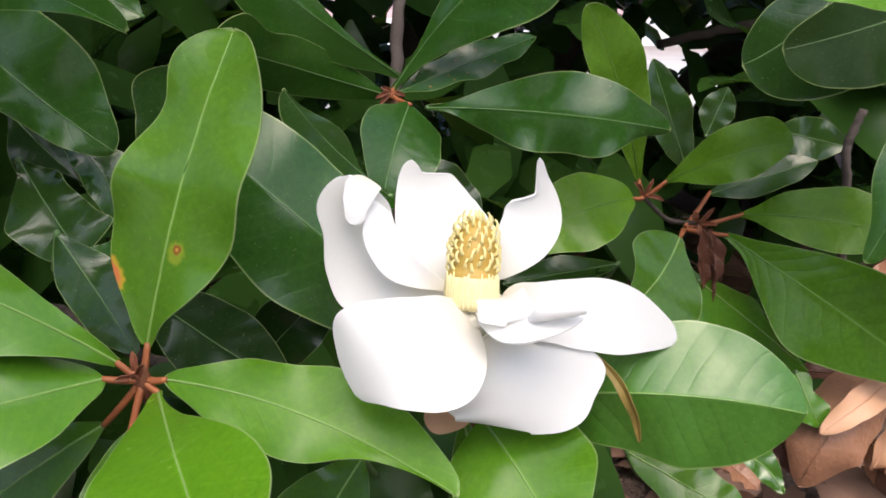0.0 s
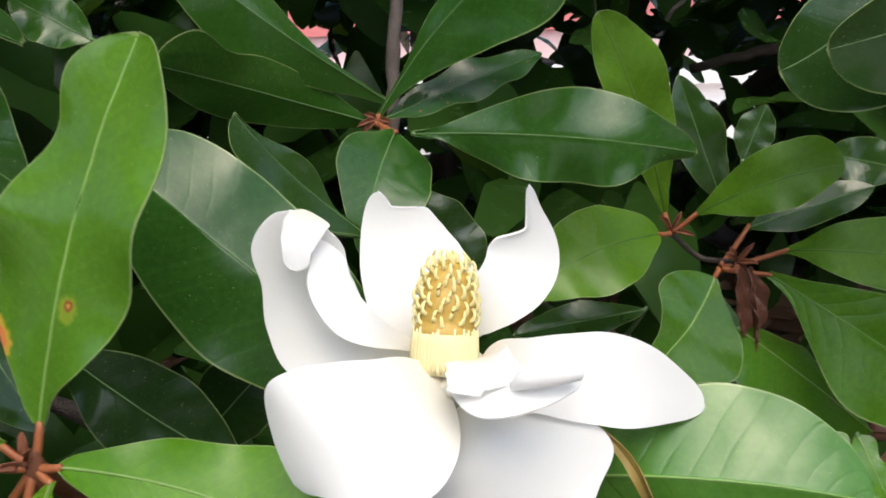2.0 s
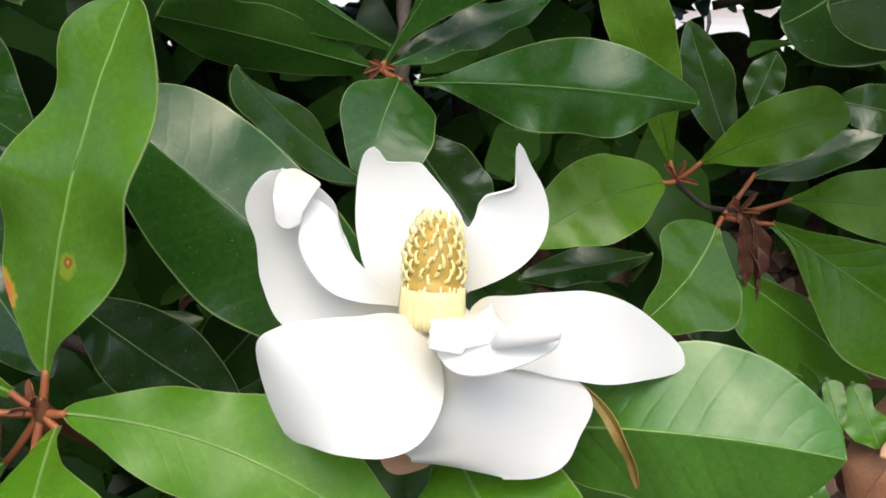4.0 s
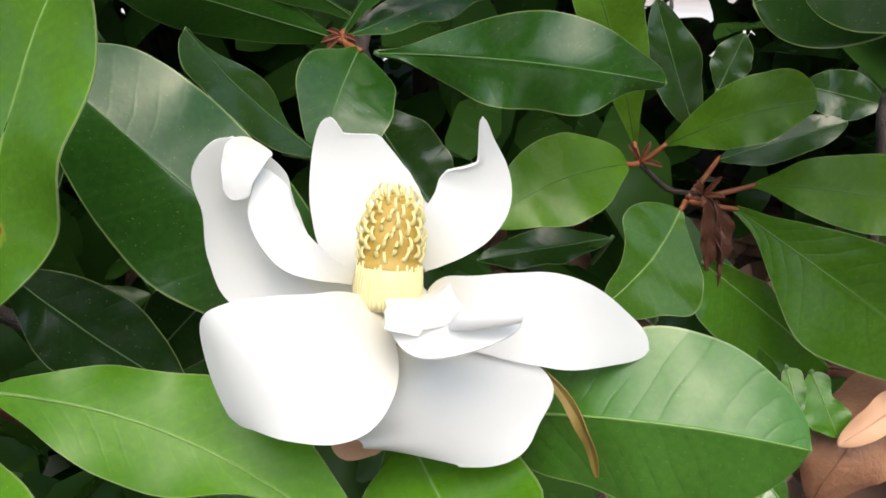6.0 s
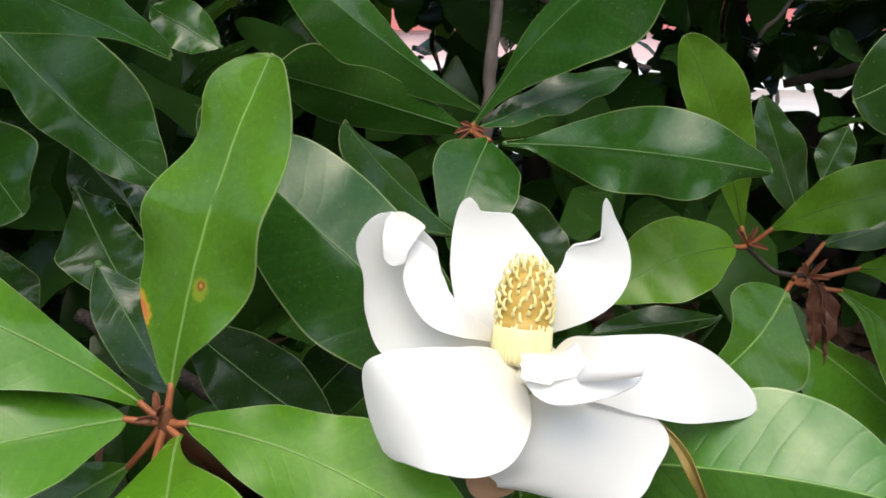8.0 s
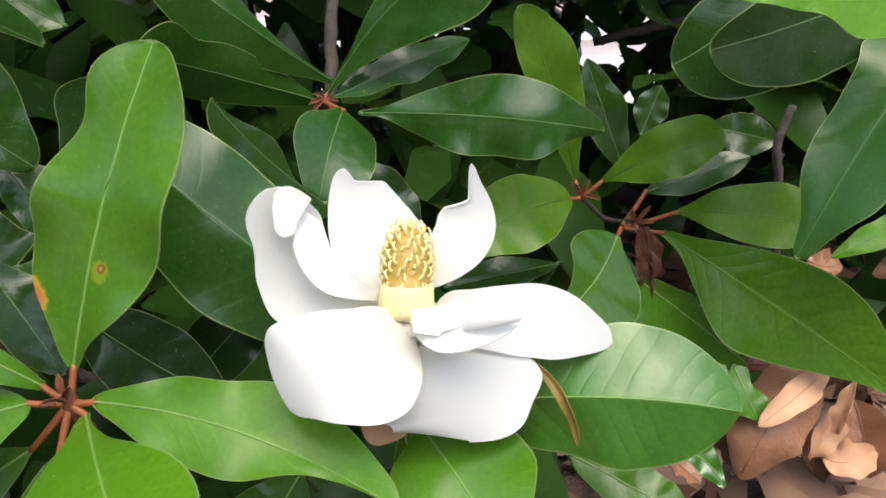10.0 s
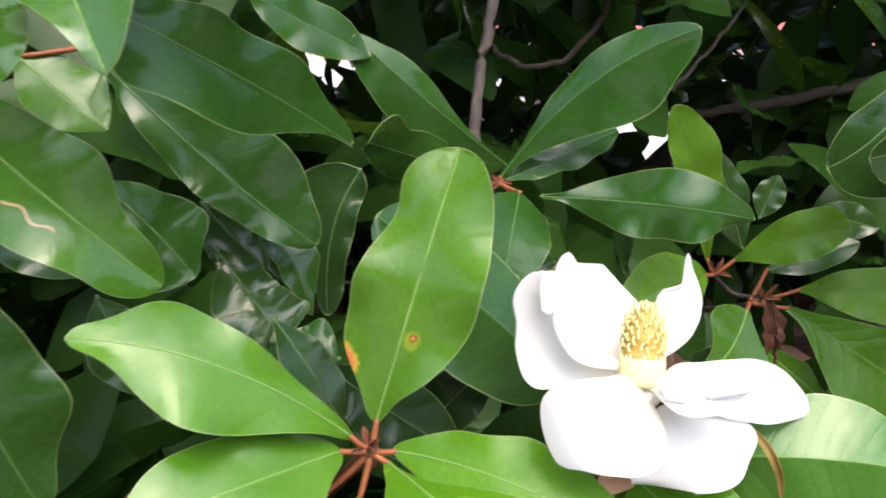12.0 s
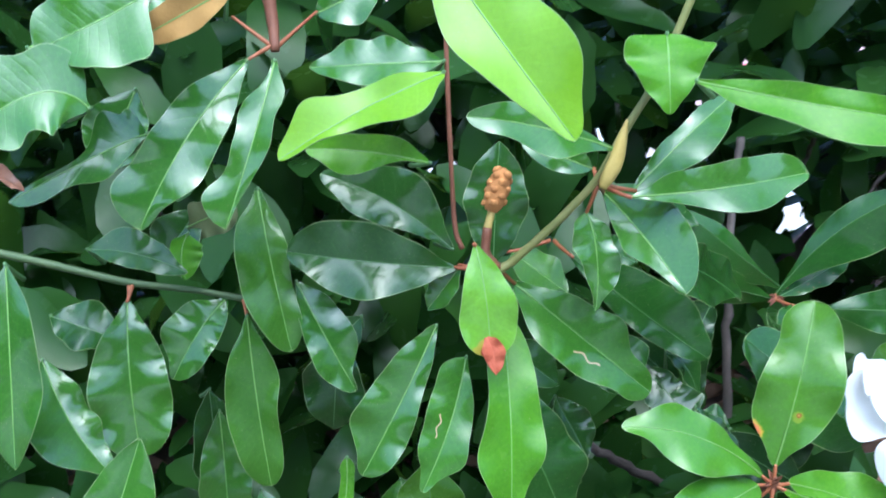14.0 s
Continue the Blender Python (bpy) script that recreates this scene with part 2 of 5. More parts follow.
DRY_DARK = plain_material("dry_leaf_dark", (0.075, 0.027, 0.014), (0.18, 0.075, 0.045), 0.55, 50.0, 0.5, 0.002)
MULCH = plain_material("mulch", (0.06, 0.038, 0.030), (0.22, 0.15, 0.12), 0.9, 30.0, 1.0, 0.01)
CREAM = plain_material("carpel_column", (0.82, 0.70, 0.36), (0.90, 0.82, 0.50), 0.5)
GOLD = plain_material("carpel_body", (0.40, 0.25, 0.04), (0.58, 0.40, 0.10), 0.5)
STIGMA = plain_material("stigma", (0.80, 0.68, 0.27), (0.88, 0.79, 0.42), 0.45)
FUZZ = plain_material("bud_fuzz", (0.36, 0.14, 0.035), (0.58, 0.27, 0.08), 0.85, 150.0, 0.7, 0.001)
SHEATH = plain_material("bud_sheath", (0.42, 0.30, 0.06), (0.60, 0.46, 0.15), 0.55)
BRACT = plain_material("bract", (0.14, 0.11, 0.02), (0.30, 0.20, 0.05), 0.5)
BRACT_PINK = plain_material("bract_pink", (0.50, 0.27, 0.16), (0.66, 0.42, 0.28), 0.55)
# set darker than most shoot leaves, so the colour carries some interior shade
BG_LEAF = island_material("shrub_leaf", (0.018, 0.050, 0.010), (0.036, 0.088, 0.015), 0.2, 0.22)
LITTER = island_material("litter_leaf", (0.06, 0.03, 0.02), (0.42, 0.25, 0.18), 0.6)


def petal_material():
    m, nt, b = material("petal", 0.5)
    tc = nt.nodes.new("ShaderNodeTexCoord")
    sep = nt.nodes.new("ShaderNodeSeparateXYZ")
    nt.links.new(tc.outputs["UV"], sep.inputs[0])
    n1 = noise_node(nt, 35.0, 3.0, tc.outputs["Object"])
    n2 = noise_node(nt, 300.0, 4.0, tc.outputs["Object"])
    col = mix_node(nt, n1, (0.895, 0.895, 0.895), (0.925, 0.93, 0.935))
    col = mix_node(nt, math_node(nt, "MULTIPLY", ramp(nt, sep.outputs[0], 0.28, 0.0), 0.55), col, (0.80, 0.72, 0.50))
    nt.links.new(col, b.inputs["Base Color"])
    bump = nt.nodes.new("ShaderNodeBump")
    bump.inputs["Strength"].default_value = 0.25
    bump.inputs["Distance"].default_value = 0.0006
    nt.links.new(math_node(nt, "ADD", n1, math_node(nt, "MULTIPLY", n2, 0.2)), bump.inputs["Height"])
    nt.links.new(bump.outputs[0], b.inputs["Normal"])
    see_through(nt, b, mix_node(nt, 0.4, col, (0.95, 0.91, 0.87)), 0.38)
    return m


PETAL = petal_material()

# ---- shape helpers ----


def mesh_object(name, verts, faces, mats, parent=None, face_mats=None, uvs=None, label=""):
    me = bpy.data.meshes.new(name)
    me.from_pydata([tuple(v) for v in verts], [], faces)
    for mt in mats:
        me.materials.append(mt)
    if face_mats is not None:
        me.polygons.foreach_set("material_index", face_mats)
    me.polygons.foreach_set("use_smooth", [True] * len(me.polygons))
    if uvs is not None:
        layer = me.uv_layers.new(name="UVMap")
        loops = np.empty(len(me.loops), dtype=np.int32)
        me.loops.foreach_get("vertex_index", loops)
        layer.data.foreach_set("uv", np.asarray(uvs, dtype=np.float32)[loops].ravel())
    me.update()
    ob = new(name, me)
    if parent is not None:
        ob.parent = parent
    if label:
        tagged(ob, label)
    return ob


def thing(name, place, label, category, group=""):
    ob = new(name)
    ob.location = place
    ob.empty_display_size = 0.02
    bpy.context.view_layer.update()
    return tagged(ob, label, category, group)


def bend(base, mid, tip, s):
    """A curve from base to tip that passes mid half way."""
    base, mid, tip = (np.array(p, float) for p in (base, mid, tip))
    ctrl = 2 * mid - (base + tip) / 2
    s = np.asarray(s)[:, None]
    p = (1 - s) ** 2 * base + 2 * s * (1 - s) * ctrl + s**2 * tip
    d = 2 * (1 - s) * (ctrl - base) + 2 * s * (tip - ctrl)
    return p, d / np.linalg.norm(d, axis=1, keepdims=True)


def unit(v):
    v = np.asarray(v, float)
    return v / np.maximum(np.linalg.norm(v, axis=-1, keepdims=True), 1e-9)


STATIONS = (0.0, 0.06, 0.2, 0.38, 0.56, 0.74, 0.9, 1.0)


def margin_curve(shape, s):
    """Half width along a leaf: an ellipse scaled by smooth values at six stations from stalk to tip."""
    xs, ys = np.array(STATIONS), np.array((shape[0], *shape, shape[-1]))
    m = np.gradient(ys, xs)
    i = np.clip(np.searchsorted(xs, s, side="right") - 1, 0, len(xs) - 2)
    h = xs[i + 1] - xs[i]
    t = (s - xs[i]) / h
    g = (2 * t**3 - 3 * t**2 + 1) * ys[i] + (t**3 - 2 * t**2 + t) * h * m[i] + (3 * t**2 - 2 * t**3) * ys[i + 1] + (t**3 - t**2) * h * m[i + 1]
    return np.maximum(g, 0.04) * 2 * np.sqrt(np.clip(s * (1 - s), 0, 1))


def blade(base, mid, tip, face, width, peak=0.52, power=0.8, wave=0.002, fold=0.10, cup=0.0, rng=None, ns=26, nu=10, thick=0.0007,
          lobe=0.06, foot=0.04, left=None, right=None, pucker=0.0, horn=None):
    """A leaf or petal: front and back sheets joined by a rim. Returns verts, faces, face materials (0 front, 1 back, 2 rim), uvs and the midrib."""
    rng = rng or np.random.default_rng(1)
    s = np.linspace(0, 1, ns + 1)
    s = 0.5 * s + 0.25 * (1 - np.cos(np.pi * s)) if power > 0.55 else 0.5 * (1 - np.cos(np.pi * s))
    p, t = bend(base, mid, tip, s)
    side = unit(np.cross(t, np.asarray(face, float)))
    nrm = np.cross(side, t)
    k = math.log(0.5) / math.log(peak)
    prof = np.sin(np.pi * np.clip(s, 0, 1) ** k) ** power
    prof = np.maximum(prof, foot * np.clip(1 - s * 2.2, 0, 1))
    prof[-1] = 0.02
    low = prof
    if left:
        low, prof = (np.maximum(margin_curve(side_, s), 0.06 * np.clip(1 - s * 8, 0, 1)) for side_ in (left, right))
        low[-1] = prof[-1] = 0.02
    u = np.linspace(-1, 1, nu + 1)
    if abs(fold) > 0.15:
        # a crisp crease along the midrib
        u = np.sort(np.concatenate([u, (-0.035, 0.035)]))
        nu += 2
    ph, fr = rng.uniform(0, 6.28, 4), rng.uniform(2.2, 4.2, 2)
    verts, uvs = [], []
    h = width / 2
    for i in range(ns + 1):
        for v in u:
            a = 0 if v < 0 else 1
            edge = 1 + lobe * math.sin(fr[a] * 5.1 * s[i] + ph[a]) + 0.25 * lobe * math.sin(fr[a] * 11 * s[i] + ph[a + 2])
            w = h * (low[i] if v < 0 else prof[i]) * edge * v
            off = fold * abs(w) + cup * (w * w) / h + wave * abs(v) ** 1.6 * math.sin(fr[a] * 6.28 * s[i] * 0.8 + ph[a + 2]) * (0.3 + prof[i])
            if pucker:
                # the blade swells and sinks between its side veins
                off += pucker * prof[i] * (noise.noise((4.5 * s[i] + 7 * ph[0], 1.2 * v + ph[1], ph[2])) + 0.35 * noise.noise((14.0 * s[i] + ph[3], 3.4 * v, 5 * ph[2])))
            if horn and v * horn[0] > 0:
                # torn margin: past a step only a narrow horn is left on this side
                k_ = min(1.0, max(0.0, (s[i] - horn[1]) / horn[3]))
                w *= 1 - (1 - horn[2]) * k_ * k_ * (3 - 2 * k_)
            q = p[i] + side[i] * w + nrm[i] * off
            verts.append(q)
            uvs.append((s[i], v))
    n = len(verts)
    top = np.array(verts).reshape(ns + 1, nu + 1, 3)
    gs, gu = np.gradient(top, axis=0), np.gradient(top, axis=1)
    local = unit(np.cross(gu, gs))
    if (local * nrm[:, None]).sum() < 0:
        local = -local
    back = top - local * thick
    verts = np.concatenate([top.reshape(-1, 3), back.reshape(-1, 3)])
    uvs = uvs + uvs
    faces, fm = [], []
    c = nu + 1
    for i in range(ns):
        for j in range(nu):
            a = i * c + j
            faces.append((a, a + 1, a + c + 1, a + c))
            fm.append(0)
            faces.append((n + a, n + a + c, n + a + c + 1, n + a + 1))
            fm.append(1)
    ring = [i * c for i in range(ns + 1)] + [ns * c + j for j in range(1, nu + 1)] + [i * c + nu for i in range(ns - 1, -1, -1)] + [j for j in range(nu - 1, 0, -1)]
    # the rim has vertices of its own, so that both sheets keep a crisp edge
    m, k = 2 * n, len(ring)
    verts = np.concatenate([verts, verts[ring], verts[[n + a for a in ring]]])
    uvs = uvs + [uvs[a] for a in ring] * 2
    for a in range(k):
        e = (a + 1) % k
        faces.append((m + a, m + e, m + k + e, m + k + a))
        fm.append(2)
    rib = top[:, nu // 2] + local[:, nu // 2] * 0.0001
    return verts, faces, fm, uvs, rib


def tube(points, radii, sides=7):
    """Verts and faces of a round, tapered rod along points."""
    pts = np.asarray(points, float)
    tan = unit(np.gradient(pts, axis=0))
    up = np.array((0.31, 0.2, 0.93))
    a = unit(np.cross(tan, up))
    b = np.cross(tan, a)
    verts, faces = [], []
    for i, (p, r) in enumerate(zip(pts, radii)):
        for k in range(sides):
            g = 2 * math.pi * k / sides
            verts.append(p + r * (math.cos(g) * a[i] + math.sin(g) * b[i]))
        if i:
            o = (i - 1) * sides
            for k in range(sides):
                k2 = (k + 1) % sides
                faces.append((o + k, o + k2, o + sides + k2, o + sides + k))
    faces.append(tuple(range(sides - 1, -1, -1)))
    faces.append(tuple(range(len(verts) - sides, len(verts))))
    return verts, faces


def rod(name, points, r0, r1, mat, parent=None, label="", smooth=3, wobble=0.0, seed=1):
    pts = np.asarray(points, float)
    x = np.arange(len(pts))
    xs = np.linspace(0, len(pts) - 1, (len(pts) - 1) * 6 + 1)
    out = np.stack([np.interp(xs, x, pts[:, i]) for i in range(3)], 1)
    for _ in range(smooth):
        out[1:-1] = (out[:-2] + 2 * out[1:-1] + out[2:]) / 4
    rng = np.random.default_rng(seed)
    if wobble:
        out[1:-1] += rng.normal(0, wobble, out[1:-1].shape)
    rad = np.linspace(r0, r1, len(out)) * (1 + rng.uniform(-0.08, 0.08, len(out)))
    v, f = tube(out, rad)
    if parent is not None:
        v = np.asarray(v) - np.asarray(parent.matrix_world.translation)
    return mesh_object(name, v, f, [mat], parent, label=label)


count = [0]


def leaf(branch, base, mid, tip, face, width, mat, peak=0.52, wave=0.002, mark="", label="", fold=0.10, power=0.72, lobe=0.035, left=None, right=None):
    """One leaf of a branch with its midrib and stalk."""
    count[0] += 1
    rng = np.random.default_rng(count[0])
    o = np.array(branch.matrix_world.translation)
    mat = MARKS.get(mark, mat)
    v, f, fm, uv, rib = blade(np.array(base) - o, np.array(mid) - o, np.array(tip) - o, face, width, peak, power, wave, fold, rng=rng, lobe=0.012 if left else lobe,
                              ns=40 if left else 28, nu=14, left=left, right=right, pucker=(0.009 if mat in (FRESH, GLOSSY) else 0.02) * width)
    ob = mesh_object("leaf", v, f, [mat, UNDER, RIM], branch, fm, uv, label)
    n = len(rib) - 1
    faint = mat in (OLD, SHINY, DOTTED, DEEP, GLOSSY, OLIVE, RIBBED)
    rv, rf = tube(rib[:n], np.linspace(0.0006 if faint else 0.0009, 0.0002 if faint else 0.0003, n), 6)
    mesh_object("midrib", rv, rf, [RIB_GROOVE if mat in (RIBBED, OLIVE) else RIB_DARK if faint else RIB], ob)
    axis = unit(np.array(mid) - np.array(base))
    start = np.array(base) - o
    near_node = np.linalg.norm(start) < 0.06
    foot = start * 0.06 if near_node else start + axis * 0.014 - unit(face) * 0.03
    pts = [foot + (start - foot) * k - np.array((0, 0, 0.0008)) * math.sin(math.pi * k) for k in np.linspace(0, 1.08, 7)]
    sv, sf = tube(pts, np.linspace(0.0025, 0.0018, 7), 7)
    mesh_object("leaf_stalk", sv, sf, [STALK if near_node else RIB_DARK], ob)
    return ob


def petal(whole, base, mid, tip, face, width, cup, mat=None, wave=0.001, lobe=0.012, seed=3, **shape):
    """One thick white petal; shape holds the outline and the torn horn that blade() takes."""
    count[0] += 1
    o = np.array(whole.matrix_world.translation)
    form = dict(peak=0.6, power=0.6, foot=0.3)
    form.update(shape)
    v, f, fm, uv, rib = blade(np.array(base) - o, np.array(mid) - o, np.array(tip) - o, face, width, wave=wave, fold=0.0, cup=cup,
                              rng=np.random.default_rng(seed), ns=72, nu=28, thick=0.0011, lobe=lobe, **form)
    return mesh_object("petal", v, f, [mat or PETAL] * 3, whole, fm, uv)


# ---- ground and distance ----
def ground_sheet():
    xs = np.concatenate([np.linspace(-60, -2, 12), np.linspace(-1.9, 1.9, 90), np.linspace(2, 60, 12)])
    ys = np.concatenate([np.linspace(-40, -1, 10), np.linspace(-0.9, 2.5, 80), np.linspace(2.6, 90, 14)])
    verts = []
    for y in ys:
        for x in xs:
            near = max(0.0, 1 - max(abs(x) / 2.4, abs(y - 0.8) / 2.2))
            z = -0.40 + 0.035 * near * noise.noise((x * 9, y * 9, 0)) + 0.012 * near * noise.noise((x * 34, y * 34, 3))
            verts.append((x, y, z))
    w = len(xs)
    faces = [(j * w + i, j * w + i + 1, (j + 1) * w + i + 1, (j + 1) * w + i) for j in range(len(ys) - 1) for i in range(w - 1)]
    ob = mesh_object("ground", verts, faces, [MULCH])
    return tagged(ob, "dark brown bark mulch under the shrub", "ground", kind="structure")


ground_sheet()


def box(cx, cy, cz, sx, sy, sz):
    v = [(cx + sx * a / 2, cy + sy * c / 2, cz + sz * d / 2) for a in (-1, 1) for c in (-1, 1) for d in (-1, 1)]
    f = [(0, 1, 3, 2), (4, 6, 7, 5), (0, 4, 5, 1), (2, 3, 7, 6), (0, 2, 6, 4), (1, 5, 7, 3)]
    return v, f


CONCRETE = plain_material("pale_concrete", (0.45, 0.43, 0.41), (0.62, 0.60, 0.58), 0.9, 2.0)
PLASTER = plain_material("pale_plaster", (0.60, 0.42, 0.43), (0.70, 0.52, 0.53), 0.8, 3.0)
RED_PAINT = plain_material("red_paint", (0.5, 0.13, 0.13), (0.6, 0.2, 0.2), 0.6, 3.0)
WHITE_PAINT = plain_material("white_paint", (0.75, 0.74, 0.74), (0.82, 0.82, 0.82), 0.6, 3.0)
v_, f_ = box(0, 9.0, -0.40, 60, 9.6, 0.05)
tagged(mesh_object("pavement", v_, f_, [CONCRETE]), "pale concrete street beyond the shrub", "pavement", kind="structure")
# unseen pale slab on the viewer's side, added to bounce light onto the petals
v_, f_ = box(0, -3.2, -0.40, 60, 6.2, 0.05)
tagged(mesh_object("pavement", v_, f_, [CONCRETE]), "unseen pale slab in front of the shrub, added to bounce light upwards", "pavement", kind="structure")


def tree_line(points, height):
    """Unseen dark trees and hedges round the viewer's side, with an uneven top, added to darken the leaves'
    reflections.
    """
    xs = np.linspace(0, len(points) - 1, 90)
    line = np.stack([np.interp(xs, np.arange(len(points)), np.array(points, float)[:, i]) for i in range(2)], 1)
    verts, rows = [], 7
    for x, y in line:
        top = height * (1 + 0.28 * noise.noise((0.5 * x, 0.5 * y, 3.0)) + 0.1 * noise.noise((2.0 * x, 2.0 * y, 1.0)))
        for r in range(rows):
            z = r / (rows - 1)
            verts.append((x + 0.5 * noise.noise((x, y, 4 * z)), y + 0.5 * noise.noise((x, y, 4 * z + 9)), -0.42 + top * z))
    faces = [(i * rows + r, (i + 1) * rows + r, (i + 1) * rows + r + 1, i * rows + r + 1) for i in range(len(line) - 1) for r in range(rows - 1)]
    return tagged(mesh_object("backdrop", verts, faces, [HEDGE]), "unseen row of dark trees, added to darken reflections in the leaves", "trees", kind="structure")


HEDGE = plain_material("hedge", (0.02, 0.045, 0.012), (0.07, 0.13, 0.035), 0.8, 1.6, 1.0, 0.2)
tree_line(((-14, 6), (-13, -4), (-8, -9), (0, -10), (9, -9), (14, -3), (15, 6)), 3.4)
house = thing("house", (2.0, 14.0, -0.4), "pale house across the street, glimpsed through the leaves", "house")
for part_name, dims, mt in (("wall", (0, 0, 1.5, 34, 0.3, 3.4), PLASTER), ("plinth", (0, -0.2, 0.15, 34, 0.14, 0.5), WHITE_PAINT), ("band", (0, -0.2, 1.0, 34, 0.12, 0.35), RED_PAINT), ("eave", (0, -0.3, 3.3, 35, 0.9, 0.25), WHITE_PAINT), ("roof", (0, 2.5, 3.7, 35, 6.0, 0.5), MULCH)):
    v_, f_ = box(*dims)
    mesh_object(part_name, v_, f_, [mt], house).data.polygons.foreach_set("use_smooth", [False] * 6)

# ---- shrub: masses of leaves behind and above ----


def leaf_mass(name, count_, sample, size, mat, seed, label, droop=0.5):
    rng = np.random.default_rng(seed)
    verts, faces = [], []
    ss = np.array([0.0, 0.12, 0.3, 0.48, 0.66, 0.84, 0.95, 1.0])
    pr = np.array([0.08, 0.5, 0.9, 1.0, 0.95, 0.7, 0.38, 0.05])
    made = 0
    while made < count_:
        p = sample(rng)
        if p is None:
            continue
        made += 1
        ln = size * rng.uniform(0.7, 1.25)
        yaw = rng.uniform(0, 2 * math.pi)
        pitch = rng.normal(-droop, 0.5)
        ax = np.array((math.cos(yaw) * math.cos(pitch), math.sin(yaw) * math.cos(pitch), math.sin(pitch)))
        nn = unit(np.array((rng.normal(0, 0.5), rng.normal(-0.6, 0.5), 0.9)))
        sd = unit(np.cross(ax, nn))
        nn = np.cross(sd, ax)
        arch = rng.uniform(0.0, 0.12) * ln
        o = len(verts)
        wavy, turn_, keel = rng.uniform(0.05, 0.3), rng.uniform(0, 6.3), rng.uniform(0.05, 0.35)
        for a, b in zip(ss, pr):
            c = np.array(p) + ax * ln * (a - 0.5) - nn * arch * 4 * (a - 0.5) ** 2
            w = 0.19 * ln * b
            lift, drop = keel + wavy * math.sin(9 * a + turn_), keel + wavy * math.sin(8 * a + 2 * turn_)
            verts += [c - sd * w * (1 + 0.12 * math.sin(11 * a + turn_)) + nn * lift * w, c, c + sd * w * (1 + 0.12 * math.sin(10 * a - turn_)) + nn * drop * w]
        for i in range(len(ss) - 1):
            q = o + 3 * i
            faces += [(q, q + 1, q + 4, q + 3), (q + 1, q + 2, q + 5, q + 4)]
    ob = mesh_object(name, verts, faces, [mat])
    return tagged(ob, label, "shrub", kind="stuff")


# ways cleared through the foliage to fit the camera's view of the bright street: eye point, a place in them at y = 1.4,
# half width, half height
FRONT, SIDE, FAR = (0.07, 0.06, 0.06), (-0.04, -0.01, 0.11), (-0.42, -0.43, 0.27)
GAPS = [
    (FRONT, (0.421, -0.012), 0.054, 0.072),
    (FRONT, (0.018, 0.046), 0.034, 0.036),
    (FRONT, (-0.065, 0.10), 0.034, 0.036),
    (FRONT, (-0.16, 0.096), 0.044, 0.045),
    (FRONT, (0.20, 0.055), 0.028, 0.022),
    (SIDE, (0.048, 0.013), 0.03, 0.045),
    (SIDE, (-0.151, 0.096), 0.035, 0.04),
    (FAR, (0.165, 0.058), 0.032, 0.036),
    (FAR, (0.285, 0.055), 0.04, 0.085),
]


def open_way(x, y, z):
    """True inside one of the cleared lines of sight, which widen away from their eye points."""
    for (ox, oy, oz), (gx, gz), rx, rz in GAPS:
        k = (y - oy) / (1.4 - oy)
        cx, cz = ox + (gx - ox) * k, oz + (gz - oz) * k
        if abs(x - cx) < rx * (0.4 + 0.6 * k) and abs(z - cz) < rz * (0.4 + 0.6 * k):
            return True
    return False


def crown(x, y, z):
    """True inside the shrub's rounded, uneven outline."""
    d = abs((x + 0.15) / 2.6) ** 3 + abs((y - 1.75) / 1.6) ** 3 + abs((z + 0.42) / 1.9) ** 3
    return d < 1 + 0.45 * noise.noise((x * 1.9, y * 1.9, z * 1.9)) + 0.25 * noise.noise((x * 5, y * 5, z * 5))


def behind(rng):
    x, y, z = rng.uniform(-2.7, 2.4), rng.uniform(1.02, 2.4), rng.uniform(-0.42, 1.2)
    return None if open_way(x, y, z) or not crown(x, y, z) else (x, y, z)


def inner(rng):
    x, y, z = rng.uniform(-1.4, -0.22), rng.uniform(0.74, 1.05), rng.uniform(-0.40, 0.5)
    return None if open_way(x, y, z) else (x, y, z)


def low(rng):
    x, y, z = rng.uniform(-0.35, 0.25), rng.uniform(0.68, 1.05), rng.uniform(-0.40, -0.2)
    return (x, y, z)


# unseen canopy above the view, added to block sky light from the interior
def overhead(rng):
    x, y, z = rng.uniform(-2.2, 1.9), rng.uniform(0.55, 2.2), rng.uniform(0.65, 1.2)
    return (x, y, z) if crown(x, y, z) else None


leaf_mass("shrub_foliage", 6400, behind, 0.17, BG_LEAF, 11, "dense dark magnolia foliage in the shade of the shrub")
def hedge(rng):
    x, y, z = rng.uniform(-2.9, 2.6), rng.uniform(2.3, 3.4), rng.uniform(-0.42, 1.2)
    return None if open_way(x, y, z) or not crown(x, y, z) else (x, y, z)


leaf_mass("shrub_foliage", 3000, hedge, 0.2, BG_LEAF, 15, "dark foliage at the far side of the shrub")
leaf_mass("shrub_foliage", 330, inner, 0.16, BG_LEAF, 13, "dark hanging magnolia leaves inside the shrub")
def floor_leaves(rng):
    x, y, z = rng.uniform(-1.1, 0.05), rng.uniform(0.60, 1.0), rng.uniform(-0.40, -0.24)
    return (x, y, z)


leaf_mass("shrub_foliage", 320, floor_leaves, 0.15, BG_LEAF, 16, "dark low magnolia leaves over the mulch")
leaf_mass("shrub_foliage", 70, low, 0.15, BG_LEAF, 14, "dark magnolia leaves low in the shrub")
leaf_mass("shrub_foliage", 800, overhead, 0.18, BG_LEAF, 12, "unseen foliage overhead, added to shade the shrub's interior")

# ---- branches: one thing for each leafy shoot ----
L = thing("magnolia_branch", (-0.087, 0.511, -0.125), "leafy magnolia shoot with bright glossy leaves beside the flower", "branch", "leafy shoots")
